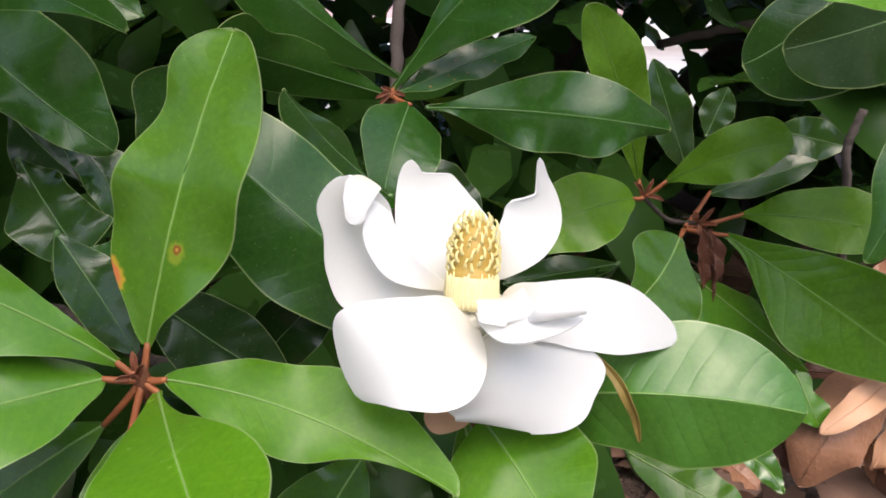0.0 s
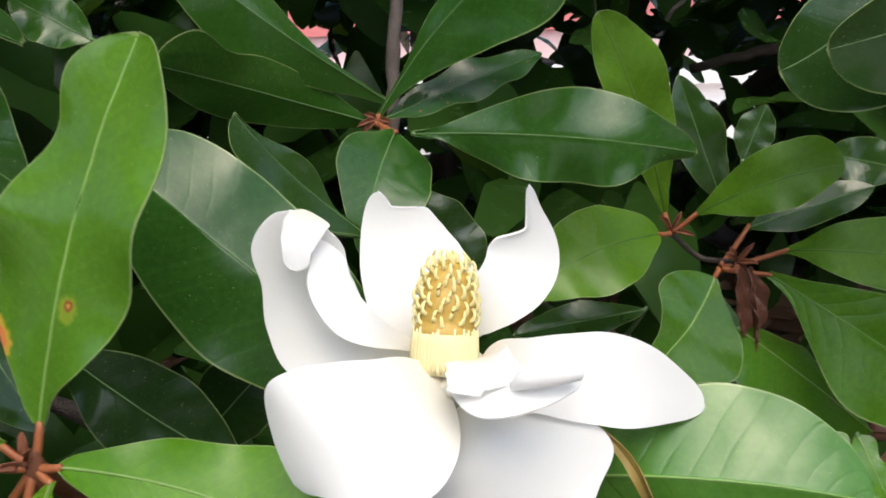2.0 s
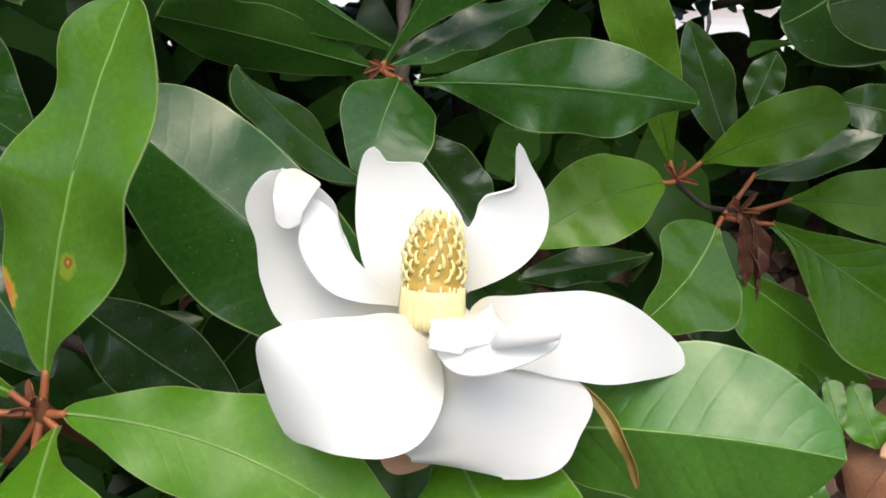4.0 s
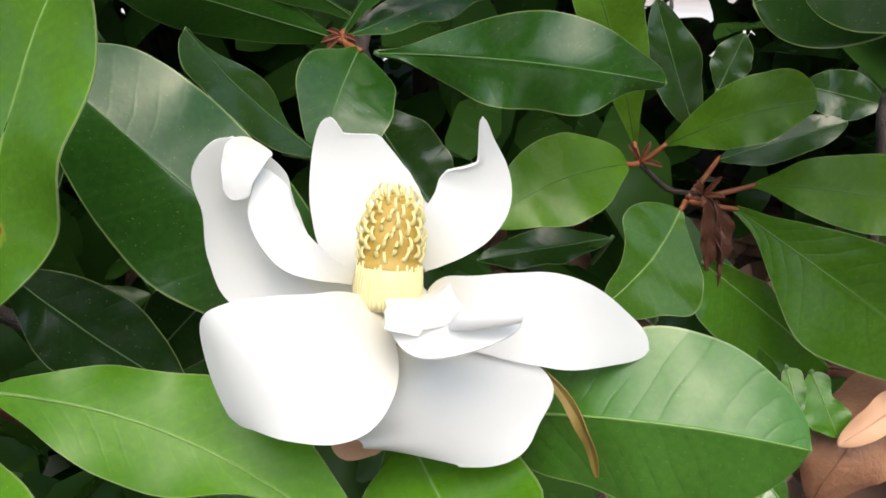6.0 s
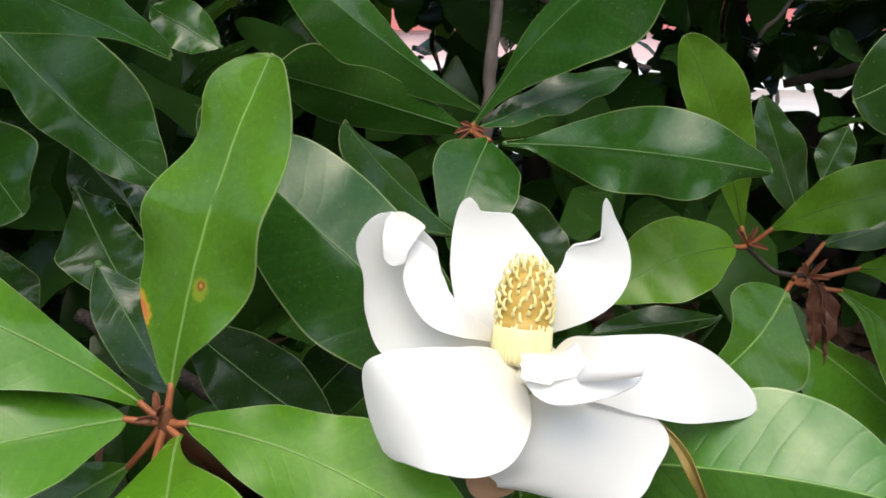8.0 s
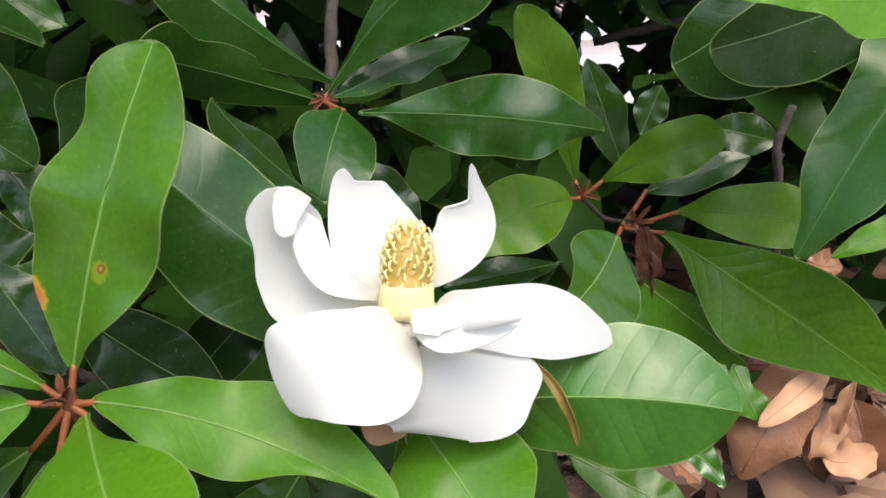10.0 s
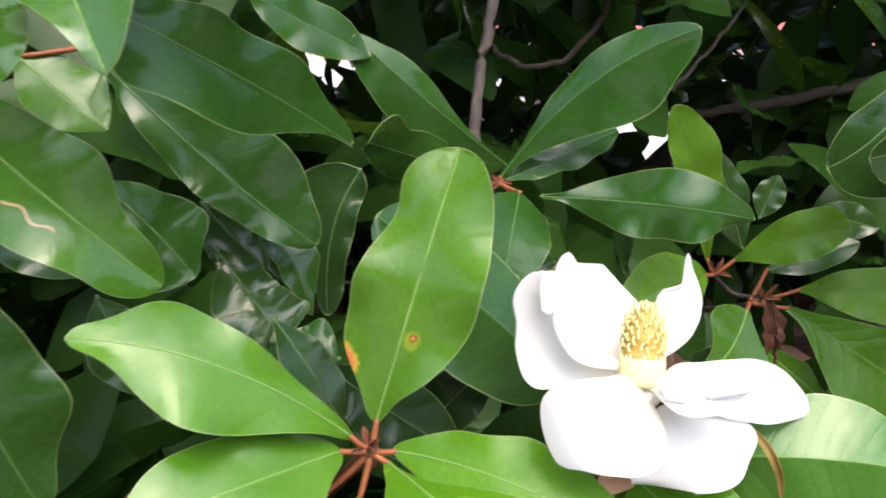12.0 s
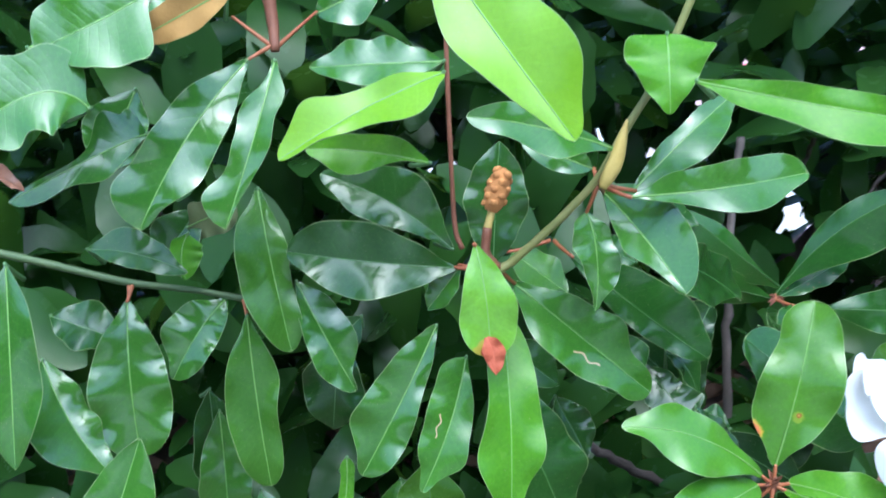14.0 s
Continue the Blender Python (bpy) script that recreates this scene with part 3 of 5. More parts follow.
S = thing("magnolia_branch", (-0.062, 0.644, -0.131), "shoot of dark leaves behind the flower, some coloured darker for shade", "branch", "leafy shoots")
T = thing("magnolia_branch", (0.036, 0.842, 0.006), "leafy shoot with long dark leaves above the flower", "branch", "leafy shoots")
R = thing("magnolia_branch", (0.302, 0.848, -0.115), "leafy shoot with rust-red stalks and a dried brown bud", "branch", "leafy shoots")
V = thing("magnolia_branch", (0.266, 0.858, -0.088), "small shoot with yellow-green leaves and rust-red stalks", "branch", "leafy shoots")
B = thing("magnolia_branch", (0.134, 0.602, -0.177), "leafy shoot spreading broad leaves under the flower", "branch", "leafy shoots")
E = thing("magnolia_branch", (0.499, 0.700, 0.082), "leafy shoot at the shrub's side, two leaves darkened for shade", "branch", "leafy shoots")
U = thing("magnolia_branch", (-0.292, 0.686, 0.126), "leafy shoot with long drooping dark leaves", "branch", "leafy shoots")
M = thing("magnolia_branch", (-0.374, 0.483, 0.127), "hanging leaf cluster with a rust-brown fruit bud", "branch", "leafy shoots")
N = thing("magnolia_branch", (-0.282, 0.441, 0.212), "green-stemmed shoot with light leaves and a sheathed bud", "branch", "leafy shoots")
K = thing("magnolia_branch", (-0.760, 0.560, 0.120), "shoot with hanging wavy-edged leaves", "branch", "leafy shoots")
Q = thing("magnolia_branch", (-0.388, 0.448, -0.198), "low leafy shoot near the ground", "branch", "leafy shoots")
leaf(L, (-0.084, 0.514, -0.106), (-0.059, 0.514, -0.015), (-0.032, 0.540, 0.066), (-0.38, -0.86, 0.32), 0.089, MATURE, left=(0.57, 0.97, 0.92, 0.82, 0.73, 0.96), right=(0.33, 0.73, 0.96, 1.0, 0.94, 0.98), wave=0.005, mark='spots', label='green magnolia leaf with rust-brown spots and a torn brown edge')
leaf(L, (-0.100, 0.510, -0.115), (-0.176, 0.474, -0.056), (-0.259, 0.466, -0.036), (0.44, -0.77, 0.45), 0.084, BRIGHT, left=(0.33, 0.55, 0.83, 1.0, 0.71, 0.4), right=(0.23, 0.33, 0.44, 0.66, 0.7, 0.48), wave=0.005)
leaf(L, (-0.106, 0.504, -0.122), (-0.173, 0.449, -0.124), (-0.237, 0.417, -0.139), (0.30, -0.59, 0.75), 0.077, BRIGHT, left=(0.63, 0.93, 0.98, 1.0, 0.91, 0.7), right=(0.74, 0.82, 0.85, 0.88, 0.77, 0.48))
leaf(L, (-0.094, 0.504, -0.153), (-0.094, 0.477, -0.208), (-0.090, 0.469, -0.269), (0.31, -0.91, 0.28), 0.054, MATURE, peak=0.5)
leaf(L, (-0.077, 0.504, -0.130), (-0.034, 0.392, -0.124), (0.004, 0.314, -0.142), (-0.26, -0.40, 0.88), 0.087, YOUNG, left=(0.1, 0.23, 0.52, 0.84, 0.79, 0.44), right=(0.41, 0.74, 0.95, 1.0, 0.08, 0.15))
leaf(L, (-0.073, 0.505, -0.123), (0.002, 0.525, -0.154), (0.090, 0.487, -0.185), (0.03, -0.76, 0.65), 0.066, YOUNG, left=(0.54, 0.66, 0.81, 1.0, 0.99, 0.85), right=(0.63, 0.86, 0.9, 0.79, 0.29, 0.08), wave=0.003)
leaf(L, (-0.115, 0.521, -0.157), (-0.182, 0.495, -0.198), (-0.244, 0.483, -0.251), (-0.24, -0.74, 0.63), 0.067, MATURE)
leaf(L, (-0.118, 0.560, -0.195), (-0.137, 0.548, -0.253), (-0.154, 0.546, -0.313), (-0.50, -0.85, 0.10), 0.046, OLD)
leaf(L, (0.029, 0.588, -0.211), (-0.006, 0.564, -0.267), (-0.032, 0.560, -0.333), (-0.47, -0.78, 0.41), 0.084, MATURE)
leaf(L, (0.096, 0.602, -0.191), (0.111, 0.583, -0.261), (0.128, 0.574, -0.333), (-0.00, -0.98, 0.19), 0.048, MATURE)
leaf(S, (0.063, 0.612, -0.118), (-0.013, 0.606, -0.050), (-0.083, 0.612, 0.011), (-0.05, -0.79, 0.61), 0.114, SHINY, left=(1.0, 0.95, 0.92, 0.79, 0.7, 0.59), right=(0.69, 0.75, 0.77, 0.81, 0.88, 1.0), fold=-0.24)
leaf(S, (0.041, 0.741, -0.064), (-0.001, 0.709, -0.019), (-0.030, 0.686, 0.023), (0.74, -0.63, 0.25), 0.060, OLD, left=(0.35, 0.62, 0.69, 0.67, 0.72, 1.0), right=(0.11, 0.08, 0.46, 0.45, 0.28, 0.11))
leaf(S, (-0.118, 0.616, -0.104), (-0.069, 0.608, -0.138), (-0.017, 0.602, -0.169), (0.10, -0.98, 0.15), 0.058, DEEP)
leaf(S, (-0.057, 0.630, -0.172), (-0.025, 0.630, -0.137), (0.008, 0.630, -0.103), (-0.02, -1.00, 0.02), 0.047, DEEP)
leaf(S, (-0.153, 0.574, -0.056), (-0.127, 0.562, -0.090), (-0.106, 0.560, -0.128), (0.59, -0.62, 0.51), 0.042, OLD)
leaf(T, (0.049, 0.847, 0.020), (-0.034, 0.796, 0.083), (-0.101, 0.790, 0.140), (0.26, -0.97, -0.04), 0.066, SHINY, left=(0.41, 0.7, 0.88, 1.0, 0.96, 0.93), right=(0.1, 0.11, 0.28, 0.52, 0.62, 0.5), fold=-0.2)
leaf(T, (0.047, 0.842, 0.002), (-0.035, 0.805, 0.030), (-0.088, 0.718, 0.053), (0.62, -0.61, -0.49), 0.093, SHINY, left=(0.27, 0.4, 0.52, 0.62, 0.59, 0.52), right=(0.09, 0.29, 0.45, 0.53, 0.56, 1.0), fold=-0.15)
leaf(T, (0.040, 0.843, 0.010), (0.116, 0.813, 0.101), (0.203, 0.771, 0.153), (-0.61, -0.79, 0.09), 0.109, SHINY, left=(0.08, 0.15, 0.36, 0.44, 0.5, 0.41), right=(0.21, 0.39, 0.71, 0.91, 1.0, 0.79), fold=-0.2)
leaf(T, (0.071, 0.788, 0.000), (0.169, 0.762, -0.002), (0.265, 0.767, -0.016), (-0.08, -0.99, 0.11), 0.070, SHINY, left=(0.21, 0.5, 0.76, 1.0, 0.97, 0.74), right=(0.15, 0.54, 0.87, 0.88, 0.93, 0.41), wave=0.005, fold=-0.1)
leaf(T, (0.055, 0.817, -0.000), (0.042, 0.778, -0.037), (0.033, 0.765, -0.081), (0.10, -0.98, -0.22), 0.139, SHINY, right=(0.29, 0.5, 0.48, 0.35, 0.25, 0.16), left=(0.85, 0.68, 0.58, 0.54, 0.5, 0.4))
leaf(T, (0.044, 0.840, 0.008), (0.109, 0.860, 0.033), (0.168, 0.896, 0.054), (0.04, -0.68, 0.73), 0.040, OLD, mark='dots')
leaf(V, (0.284, 0.854, -0.073), (0.331, 0.823, -0.045), (0.379, 0.806, -0.031), (-0.51, -0.83, 0.22), 0.070, OLIVE, left=(0.27, 0.46, 0.62, 0.75, 0.83, 1.0), right=(0.24, 0.46, 0.63, 0.68, 0.68, 0.57))
leaf(V, (0.256, 0.854, -0.088), (0.199, 0.818, -0.095), (0.149, 0.800, -0.122), (0.22, -0.81, 0.54), 0.072, OLIVE, left=(0.67, 0.92, 1.0, 0.96, 0.82, 0.69), right=(0.88, 0.94, 0.96, 0.91, 0.77, 0.6))
leaf(R, (0.352, 0.847, -0.102), (0.406, 0.808, -0.097), (0.462, 0.787, -0.106), (-0.45, -0.79, 0.40), 0.075, OLIVE, left=(0.34, 0.53, 0.66, 0.77, 0.9, 1.0), right=(0.25, 0.45, 0.62, 0.73, 0.81, 0.84))
leaf(R, (0.338, 0.840, -0.119), (0.428, 0.773, -0.177), (0.530, 0.741, -0.251), (-0.38, -0.91, 0.15), 0.105, RIBBED, left=(0.3, 0.52, 0.79, 0.94, 0.88, 0.57), right=(0.22, 0.61, 1.0, 0.81, 0.49, 0.22))
leaf(R, (0.296, 0.838, -0.120), (0.271, 0.812, -0.153), (0.236, 0.795, -0.183), (0.04, -1.00, 0.06), 0.104, MATURE, left=(0.24, 0.53, 0.85, 1.0, 0.73, 0.69), right=(0.77, 0.83, 0.75, 0.5, 0.32, 0.35))
leaf(V, (0.264, 0.873, -0.075), (0.238, 0.851, 0.012), (0.206, 0.840, 0.082), (0.10, -0.97, -0.20), 0.063, OLIVE, left=(0.34, 0.44, 0.54, 0.67, 0.71, 0.69), right=(0.34, 0.54, 0.76, 0.88, 1.0, 0.88))
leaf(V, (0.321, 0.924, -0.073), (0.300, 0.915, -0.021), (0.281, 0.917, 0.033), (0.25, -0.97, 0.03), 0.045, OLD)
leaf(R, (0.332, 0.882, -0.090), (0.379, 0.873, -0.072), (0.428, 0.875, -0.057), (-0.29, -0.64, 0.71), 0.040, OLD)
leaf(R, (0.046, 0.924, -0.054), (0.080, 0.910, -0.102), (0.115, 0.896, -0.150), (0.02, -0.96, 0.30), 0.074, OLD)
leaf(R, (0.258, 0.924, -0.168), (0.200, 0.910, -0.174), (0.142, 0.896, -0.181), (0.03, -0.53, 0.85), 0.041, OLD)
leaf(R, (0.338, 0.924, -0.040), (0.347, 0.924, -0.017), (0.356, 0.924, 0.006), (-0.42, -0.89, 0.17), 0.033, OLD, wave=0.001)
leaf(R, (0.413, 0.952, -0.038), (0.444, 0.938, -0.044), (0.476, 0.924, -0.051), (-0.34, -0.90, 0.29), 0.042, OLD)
leaf(B, (0.136, 0.573, -0.161), (0.217, 0.532, -0.144), (0.295, 0.524, -0.153), (-0.30, -0.91, 0.30), 0.091, VEINED, left=(0.55, 0.7, 0.86, 0.98, 0.99, 0.9), right=(0.9, 0.86, 0.87, 0.99, 1.0, 0.99), fold=-0.32)
leaf(B, (0.315, 0.835, -0.161), (0.376, 0.845, -0.209), (0.429, 0.850, -0.254), (-0.10, -0.90, 0.42), 0.124, BRIGHT, left=(0.27, 0.26, 0.32, 0.15, 0.09, 0.09), right=(1.0, 0.82, 0.65, 0.58, 0.52, 0.44), wave=0.004)
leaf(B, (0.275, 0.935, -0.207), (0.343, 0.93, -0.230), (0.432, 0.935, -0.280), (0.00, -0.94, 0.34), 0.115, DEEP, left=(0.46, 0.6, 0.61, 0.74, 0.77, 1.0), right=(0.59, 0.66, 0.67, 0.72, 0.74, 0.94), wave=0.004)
leaf(B, (0.106, 0.574, -0.177), (0.128, 0.529, -0.193), (0.154, 0.511, -0.235), (-0.14, -0.73, 0.67), 0.091, YOUNG)
leaf(B, (0.216, 0.644, -0.235), (0.256, 0.618, -0.250), (0.298, 0.602, -0.270), (-0.06, -0.71, 0.71), 0.041, MATURE)
leaf(B, (0.371, 0.785, -0.226), (0.375, 0.773, -0.243), (0.379, 0.765, -0.262), (0.05, -0.90, 0.42), 0.036, BRIGHT, left=(1.0, 0.73, 0.56, 0.48, 0.33, 0.18), right=(0.46, 0.41, 0.45, 0.55, 0.58, 0.61), wave=0.0008)
leaf(B, (0.390, 0.785, -0.229), (0.399, 0.773, -0.251), (0.407, 0.765, -0.271), (0.10, -0.90, 0.42), 0.040, BRIGHT, left=(0.9, 0.66, 0.4, 0.64, 0.89, 0.71), right=(0.75, 0.71, 0.91, 1.0, 0.93, 0.65), wave=0.0008)
leaf(B, (0.323, 0.727, -0.277), (0.343, 0.714, -0.282), (0.355, 0.699, -0.299), (-0.39, -0.75, 0.54), 0.029, FRESH, left=(0.22, 0.52, 1.0, 0.8, 0.55, 0.4), right=(0.36, 0.56, 0.64, 0.7, 0.75, 0.64))
leaf(B, (0.348, 0.840, -0.223), (0.372, 0.826, -0.264), (0.396, 0.812, -0.305), (0.14, -0.91, 0.39), 0.039, MATURE)
leaf(E, (0.473, 0.672, 0.052), (0.424, 0.657, -0.013), (0.381, 0.658, -0.097), (-0.64, -0.67, 0.39), 0.139, SHINY, left=(0.29, 0.3, 0.36, 0.48, 0.53, 0.34), right=(1.0, 0.62, 0.49, 0.46, 0.4, 0.23), wave=0.004)
leaf(E, (0.521, 0.728, -0.080), (0.475, 0.709, -0.091), (0.428, 0.700, -0.109), (0.01, -0.75, 0.66), 0.023, YOUNG)
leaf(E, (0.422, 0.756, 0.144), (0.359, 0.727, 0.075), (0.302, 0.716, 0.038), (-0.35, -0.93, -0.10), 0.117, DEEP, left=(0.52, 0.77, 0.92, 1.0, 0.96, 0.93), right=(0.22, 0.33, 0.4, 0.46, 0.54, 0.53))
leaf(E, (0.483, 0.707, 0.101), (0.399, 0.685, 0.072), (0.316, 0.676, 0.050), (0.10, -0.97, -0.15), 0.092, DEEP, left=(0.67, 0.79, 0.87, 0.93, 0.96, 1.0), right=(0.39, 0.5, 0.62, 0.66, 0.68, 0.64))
leaf(E, (0.438, 0.625, 0.078), (0.367, 0.604, 0.088), (0.306, 0.597, 0.085), (0.21, -0.95, 0.23), 0.064, YOUNG, left=(0.92, 1.0, 0.92, 0.52, 0.39, 0.31), right=(0.3, 0.61, 0.53, 0.47, 0.38, 0.21))
leaf(U, (-0.276, 0.645, 0.111), (-0.194, 0.617, 0.041), (-0.126, 0.611, -0.011), (0.05, -0.99, 0.12), 0.089, SHINY, left=(0.52, 0.79, 0.92, 1.0, 1.0, 0.79), right=(0.31, 0.42, 0.49, 0.5, 0.47, 0.45), wave=0.005)
leaf(U, (-0.220, 0.425, 0.142), (-0.159, 0.492, 0.107), (-0.101, 0.574, 0.064), (0.72, -0.67, 0.14), 0.107, SHINY, left=(0.43, 0.5, 0.51, 0.53, 0.52, 0.42), right=(1.0, 0.73, 0.65, 0.53, 0.27, 0.08), wave=0.005)
leaf(U, (-0.196, 0.840, 0.175), (-0.141, 0.810, 0.148), (-0.086, 0.780, 0.122), (-0.32, -0.88, 0.34), 0.046, SHINY)
leaf(U, (-0.200, 0.640, -0.021), (-0.171, 0.615, -0.053), (-0.149, 0.600, -0.077), (-0.05, -0.85, 0.52), 0.093, OLD, left=(0.25, 0.47, 0.42, 0.5, 0.64, 1.0), right=(0.18, 0.47, 0.63, 0.58, 0.53, 0.5), wave=0.004)
leaf(U, (-0.110, 0.585, -0.088), (-0.134, 0.590, -0.079), (-0.165, 0.600, -0.082), (-0.10, -0.75, 0.65), 0.045, SHINY, left=(0.28, 0.41, 0.55, 0.62, 0.65, 0.55), right=(0.37, 0.77, 1.0, 0.62, 0.38, 0.11), wave=0.002)
leaf(U, (-0.168, 0.640, -0.009), (-0.145, 0.635, -0.027), (-0.131, 0.630, -0.068), (0.25, -0.62, 0.74), 0.043, GLOSSY, left=(0.15, 0.09, 0.74, 1.0, 0.71, 0.35), right=(0.68, 0.66, 0.69, 0.7, 0.66, 0.58), wave=0.002)
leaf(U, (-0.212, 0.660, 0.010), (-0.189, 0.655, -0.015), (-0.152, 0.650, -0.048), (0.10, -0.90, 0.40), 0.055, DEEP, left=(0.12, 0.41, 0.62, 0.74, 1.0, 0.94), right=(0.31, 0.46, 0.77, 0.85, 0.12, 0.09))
leaf(U, (-0.275, 0.620, 0.029), (-0.237, 0.600, 0.001), (-0.208, 0.590, -0.030), (0.15, -0.98, 0.08), 0.090, SHINY, left=(0.4, 0.49, 0.55, 0.72, 0.8, 0.41), right=(0.12, 0.37, 0.62, 0.86, 0.92, 1.0), wave=0.003)
leaf(U, (-0.163, 0.812, 0.072), (-0.192, 0.812, 0.088), (-0.221, 0.812, 0.105), (0.17, -0.94, 0.30), 0.042, SHINY)
leaf(U, (-0.345, 0.672, 0.116), (-0.312, 0.665, 0.090), (-0.280, 0.658, 0.065), (0.32, -0.72, 0.61), 0.062, MATURE)
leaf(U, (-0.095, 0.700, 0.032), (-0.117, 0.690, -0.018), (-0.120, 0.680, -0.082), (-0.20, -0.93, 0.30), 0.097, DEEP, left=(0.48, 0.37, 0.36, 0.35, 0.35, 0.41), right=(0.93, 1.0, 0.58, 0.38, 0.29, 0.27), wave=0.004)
leaf(M, (-0.400, 0.443, 0.158), (-0.393, 0.427, 0.110), (-0.391, 0.424, 0.055), (0.09, -0.98, 0.19), 0.070, YOUNG, left=(0.3, 0.48, 0.62, 0.79, 0.85, 0.98), right=(0.33, 0.48, 0.63, 0.76, 0.91, 1.0), wave=0.0035, fold=0.3, mark='redtip', label='yellow-green magnolia leaf with a red-brown withered tip')
leaf(M, (-0.375, 0.472, 0.083), (-0.374, 0.427, -0.005), (-0.378, 0.411, -0.095), (0.24, -0.92, 0.31), 0.081, YOUNG, left=(0.7, 0.74, 0.66, 0.78, 0.79, 0.58), right=(0.34, 0.59, 0.56, 0.72, 1.0, 0.89), wave=0.0041, fold=0.25)
leaf(M, (-0.412, 0.477, 0.041), (-0.432, 0.454, -0.021), (-0.462, 0.441, -0.083), (0.04, -0.96, 0.26), 0.080, FRESH, left=(0.21, 0.33, 0.49, 0.58, 0.71, 0.35), right=(1.0, 0.78, 0.68, 0.63, 0.6, 0.37), wave=0.0040, fold=0.3, mark='scar')
leaf(M, (-0.440, 0.490, 0.072), (-0.480, 0.474, -0.002), (-0.522, 0.469, -0.074), (-0.06, -0.98, 0.17), 0.082, FRESH, left=(0.26, 0.35, 0.41, 0.54, 0.69, 0.75), right=(0.49, 0.67, 0.75, 0.87, 1.0, 0.55), wave=0.0041, fold=0.3)
leaf(M, (-0.539, 0.495, -0.064), (-0.542, 0.490, -0.104), (-0.551, 0.485, -0.130), (0.30, -0.90, 0.30), 0.029, YOUNG, left=(1.0, 0.68, 0.56, 0.51, 0.35, 0.34), right=(0.93, 0.59, 0.56, 0.55, 0.54, 0.4), wave=0.001)
leaf(M, (-0.367, 0.534, 0.020), (-0.341, 0.528, -0.076), (-0.303, 0.542, -0.177), (0.54, -0.83, 0.15), 0.113, SHINY, left=(0.37, 0.44, 0.61, 0.79, 0.9, 0.62), right=(0.24, 0.32, 0.41, 1.0, 0.94, 0.81), wave=0.0045, fold=0.3)
leaf(M, (-0.356, 0.523, 0.105), (-0.282, 0.510, 0.040), (-0.216, 0.520, -0.019), (0.21, -0.94, 0.27), 0.080, FRESH, left=(0.5, 0.7, 0.83, 0.97, 0.6, 0.58), right=(0.71, 0.95, 1.0, 0.9, 0.74, 0.87), wave=0.0040, fold=0.3, mark='scar', label='dark green magnolia leaf with a pale winding scar')
leaf(M, (-0.417, 0.503, 0.128), (-0.498, 0.500, 0.138), (-0.590, 0.518, 0.151), (0.10, -0.98, 0.12), 0.088, GLOSSY, left=(0.31, 0.52, 0.72, 0.88, 0.84, 0.58), right=(0.24, 0.5, 0.71, 0.9, 0.98, 1.0), wave=0.0044, fold=0.3)
leaf(M, (-0.420, 0.520, 0.145), (-0.480, 0.522, 0.195), (-0.551, 0.533, 0.228), (0.20, -0.95, 0.20), 0.072, GLOSSY, left=(0.24, 0.4, 0.58, 0.8, 0.86, 0.65), right=(0.35, 0.72, 0.99, 1.0, 0.73, 0.47), wave=0.0036, fold=0.3)
leaf(M, (-0.375, 0.560, 0.119), (-0.369, 0.567, 0.185), (-0.362, 0.574, 0.251), (-0.08, -0.99, 0.11), 0.068, GLOSSY, lobe=0.045, wave=0.0034, power=0.8, fold=0.3)
leaf(M, (-0.412, 0.504, 0.130), (-0.430, 0.511, 0.106), (-0.448, 0.518, 0.083), (-0.50, -0.86, 0.12), 0.032, FRESH, lobe=0.045, wave=0.0016, power=0.8, fold=0.3)
leaf(M, (-0.458, 0.560, -0.098), (-0.454, 0.545, -0.149), (-0.455, 0.546, -0.202), (-0.14, -0.98, 0.13), 0.089, OLIVE, lobe=0.045, wave=0.0044, power=0.8, fold=0.3)
leaf(M, (-0.364, 0.630, 0.016), (-0.331, 0.630, -0.011), (-0.298, 0.630, -0.039), (0.35, -0.84, 0.42), 0.053, GLOSSY, lobe=0.045, wave=0.0027, power=0.8, fold=0.3)
leaf(M, (-0.297, 0.672, -0.066), (-0.279, 0.665, -0.103), (-0.261, 0.658, -0.140), (0.40, -0.85, 0.35), 0.056, GLOSSY, lobe=0.045, wave=0.0028, power=0.8, fold=0.3)
leaf(N, (-0.268, 0.487, 0.199), (-0.241, 0.435, 0.160), (-0.212, 0.395, 0.111), (-0.33, -0.75, 0.58), 0.080, FRESH, left=(0.34, 0.64, 0.89, 0.98, 1.0, 0.9), right=(0.24, 0.39, 0.49, 0.59, 0.37, 0.25), wave=0.0040, fold=0.3)
leaf(N, (-0.258, 0.419, 0.200), (-0.172, 0.427, 0.203), (-0.075, 0.461, 0.211), (0.18, -0.88, 0.44), 0.068, FRESH, left=(0.28, 0.57, 0.65, 0.66, 0.83, 1.0), right=(0.18, 0.33, 0.53, 0.9, 0.87, 0.63), wave=0.0034, fold=0.3)
leaf(N, (-0.291, 0.455, 0.184), (-0.284, 0.445, 0.140), (-0.287, 0.443, 0.089), (0.18, -0.98, 0.13), 0.059, FRESH, left=(0.36, 0.59, 0.61, 0.75, 0.68, 0.34), right=(1.0, 0.93, 0.82, 0.58, 0.39, 0.23), wave=0.0029, fold=0.25)
leaf(N, (-0.247, 0.448, 0.203), (-0.193, 0.471, 0.247), (-0.133, 0.505, 0.289), (-0.04, -0.79, 0.62), 0.061, FRESH, left=(0.31, 0.31, 0.39, 0.41, 0.45, 0.43), right=(0.48, 0.75, 0.92, 1.0, 0.93, 0.68), wave=0.0031, fold=0.3)
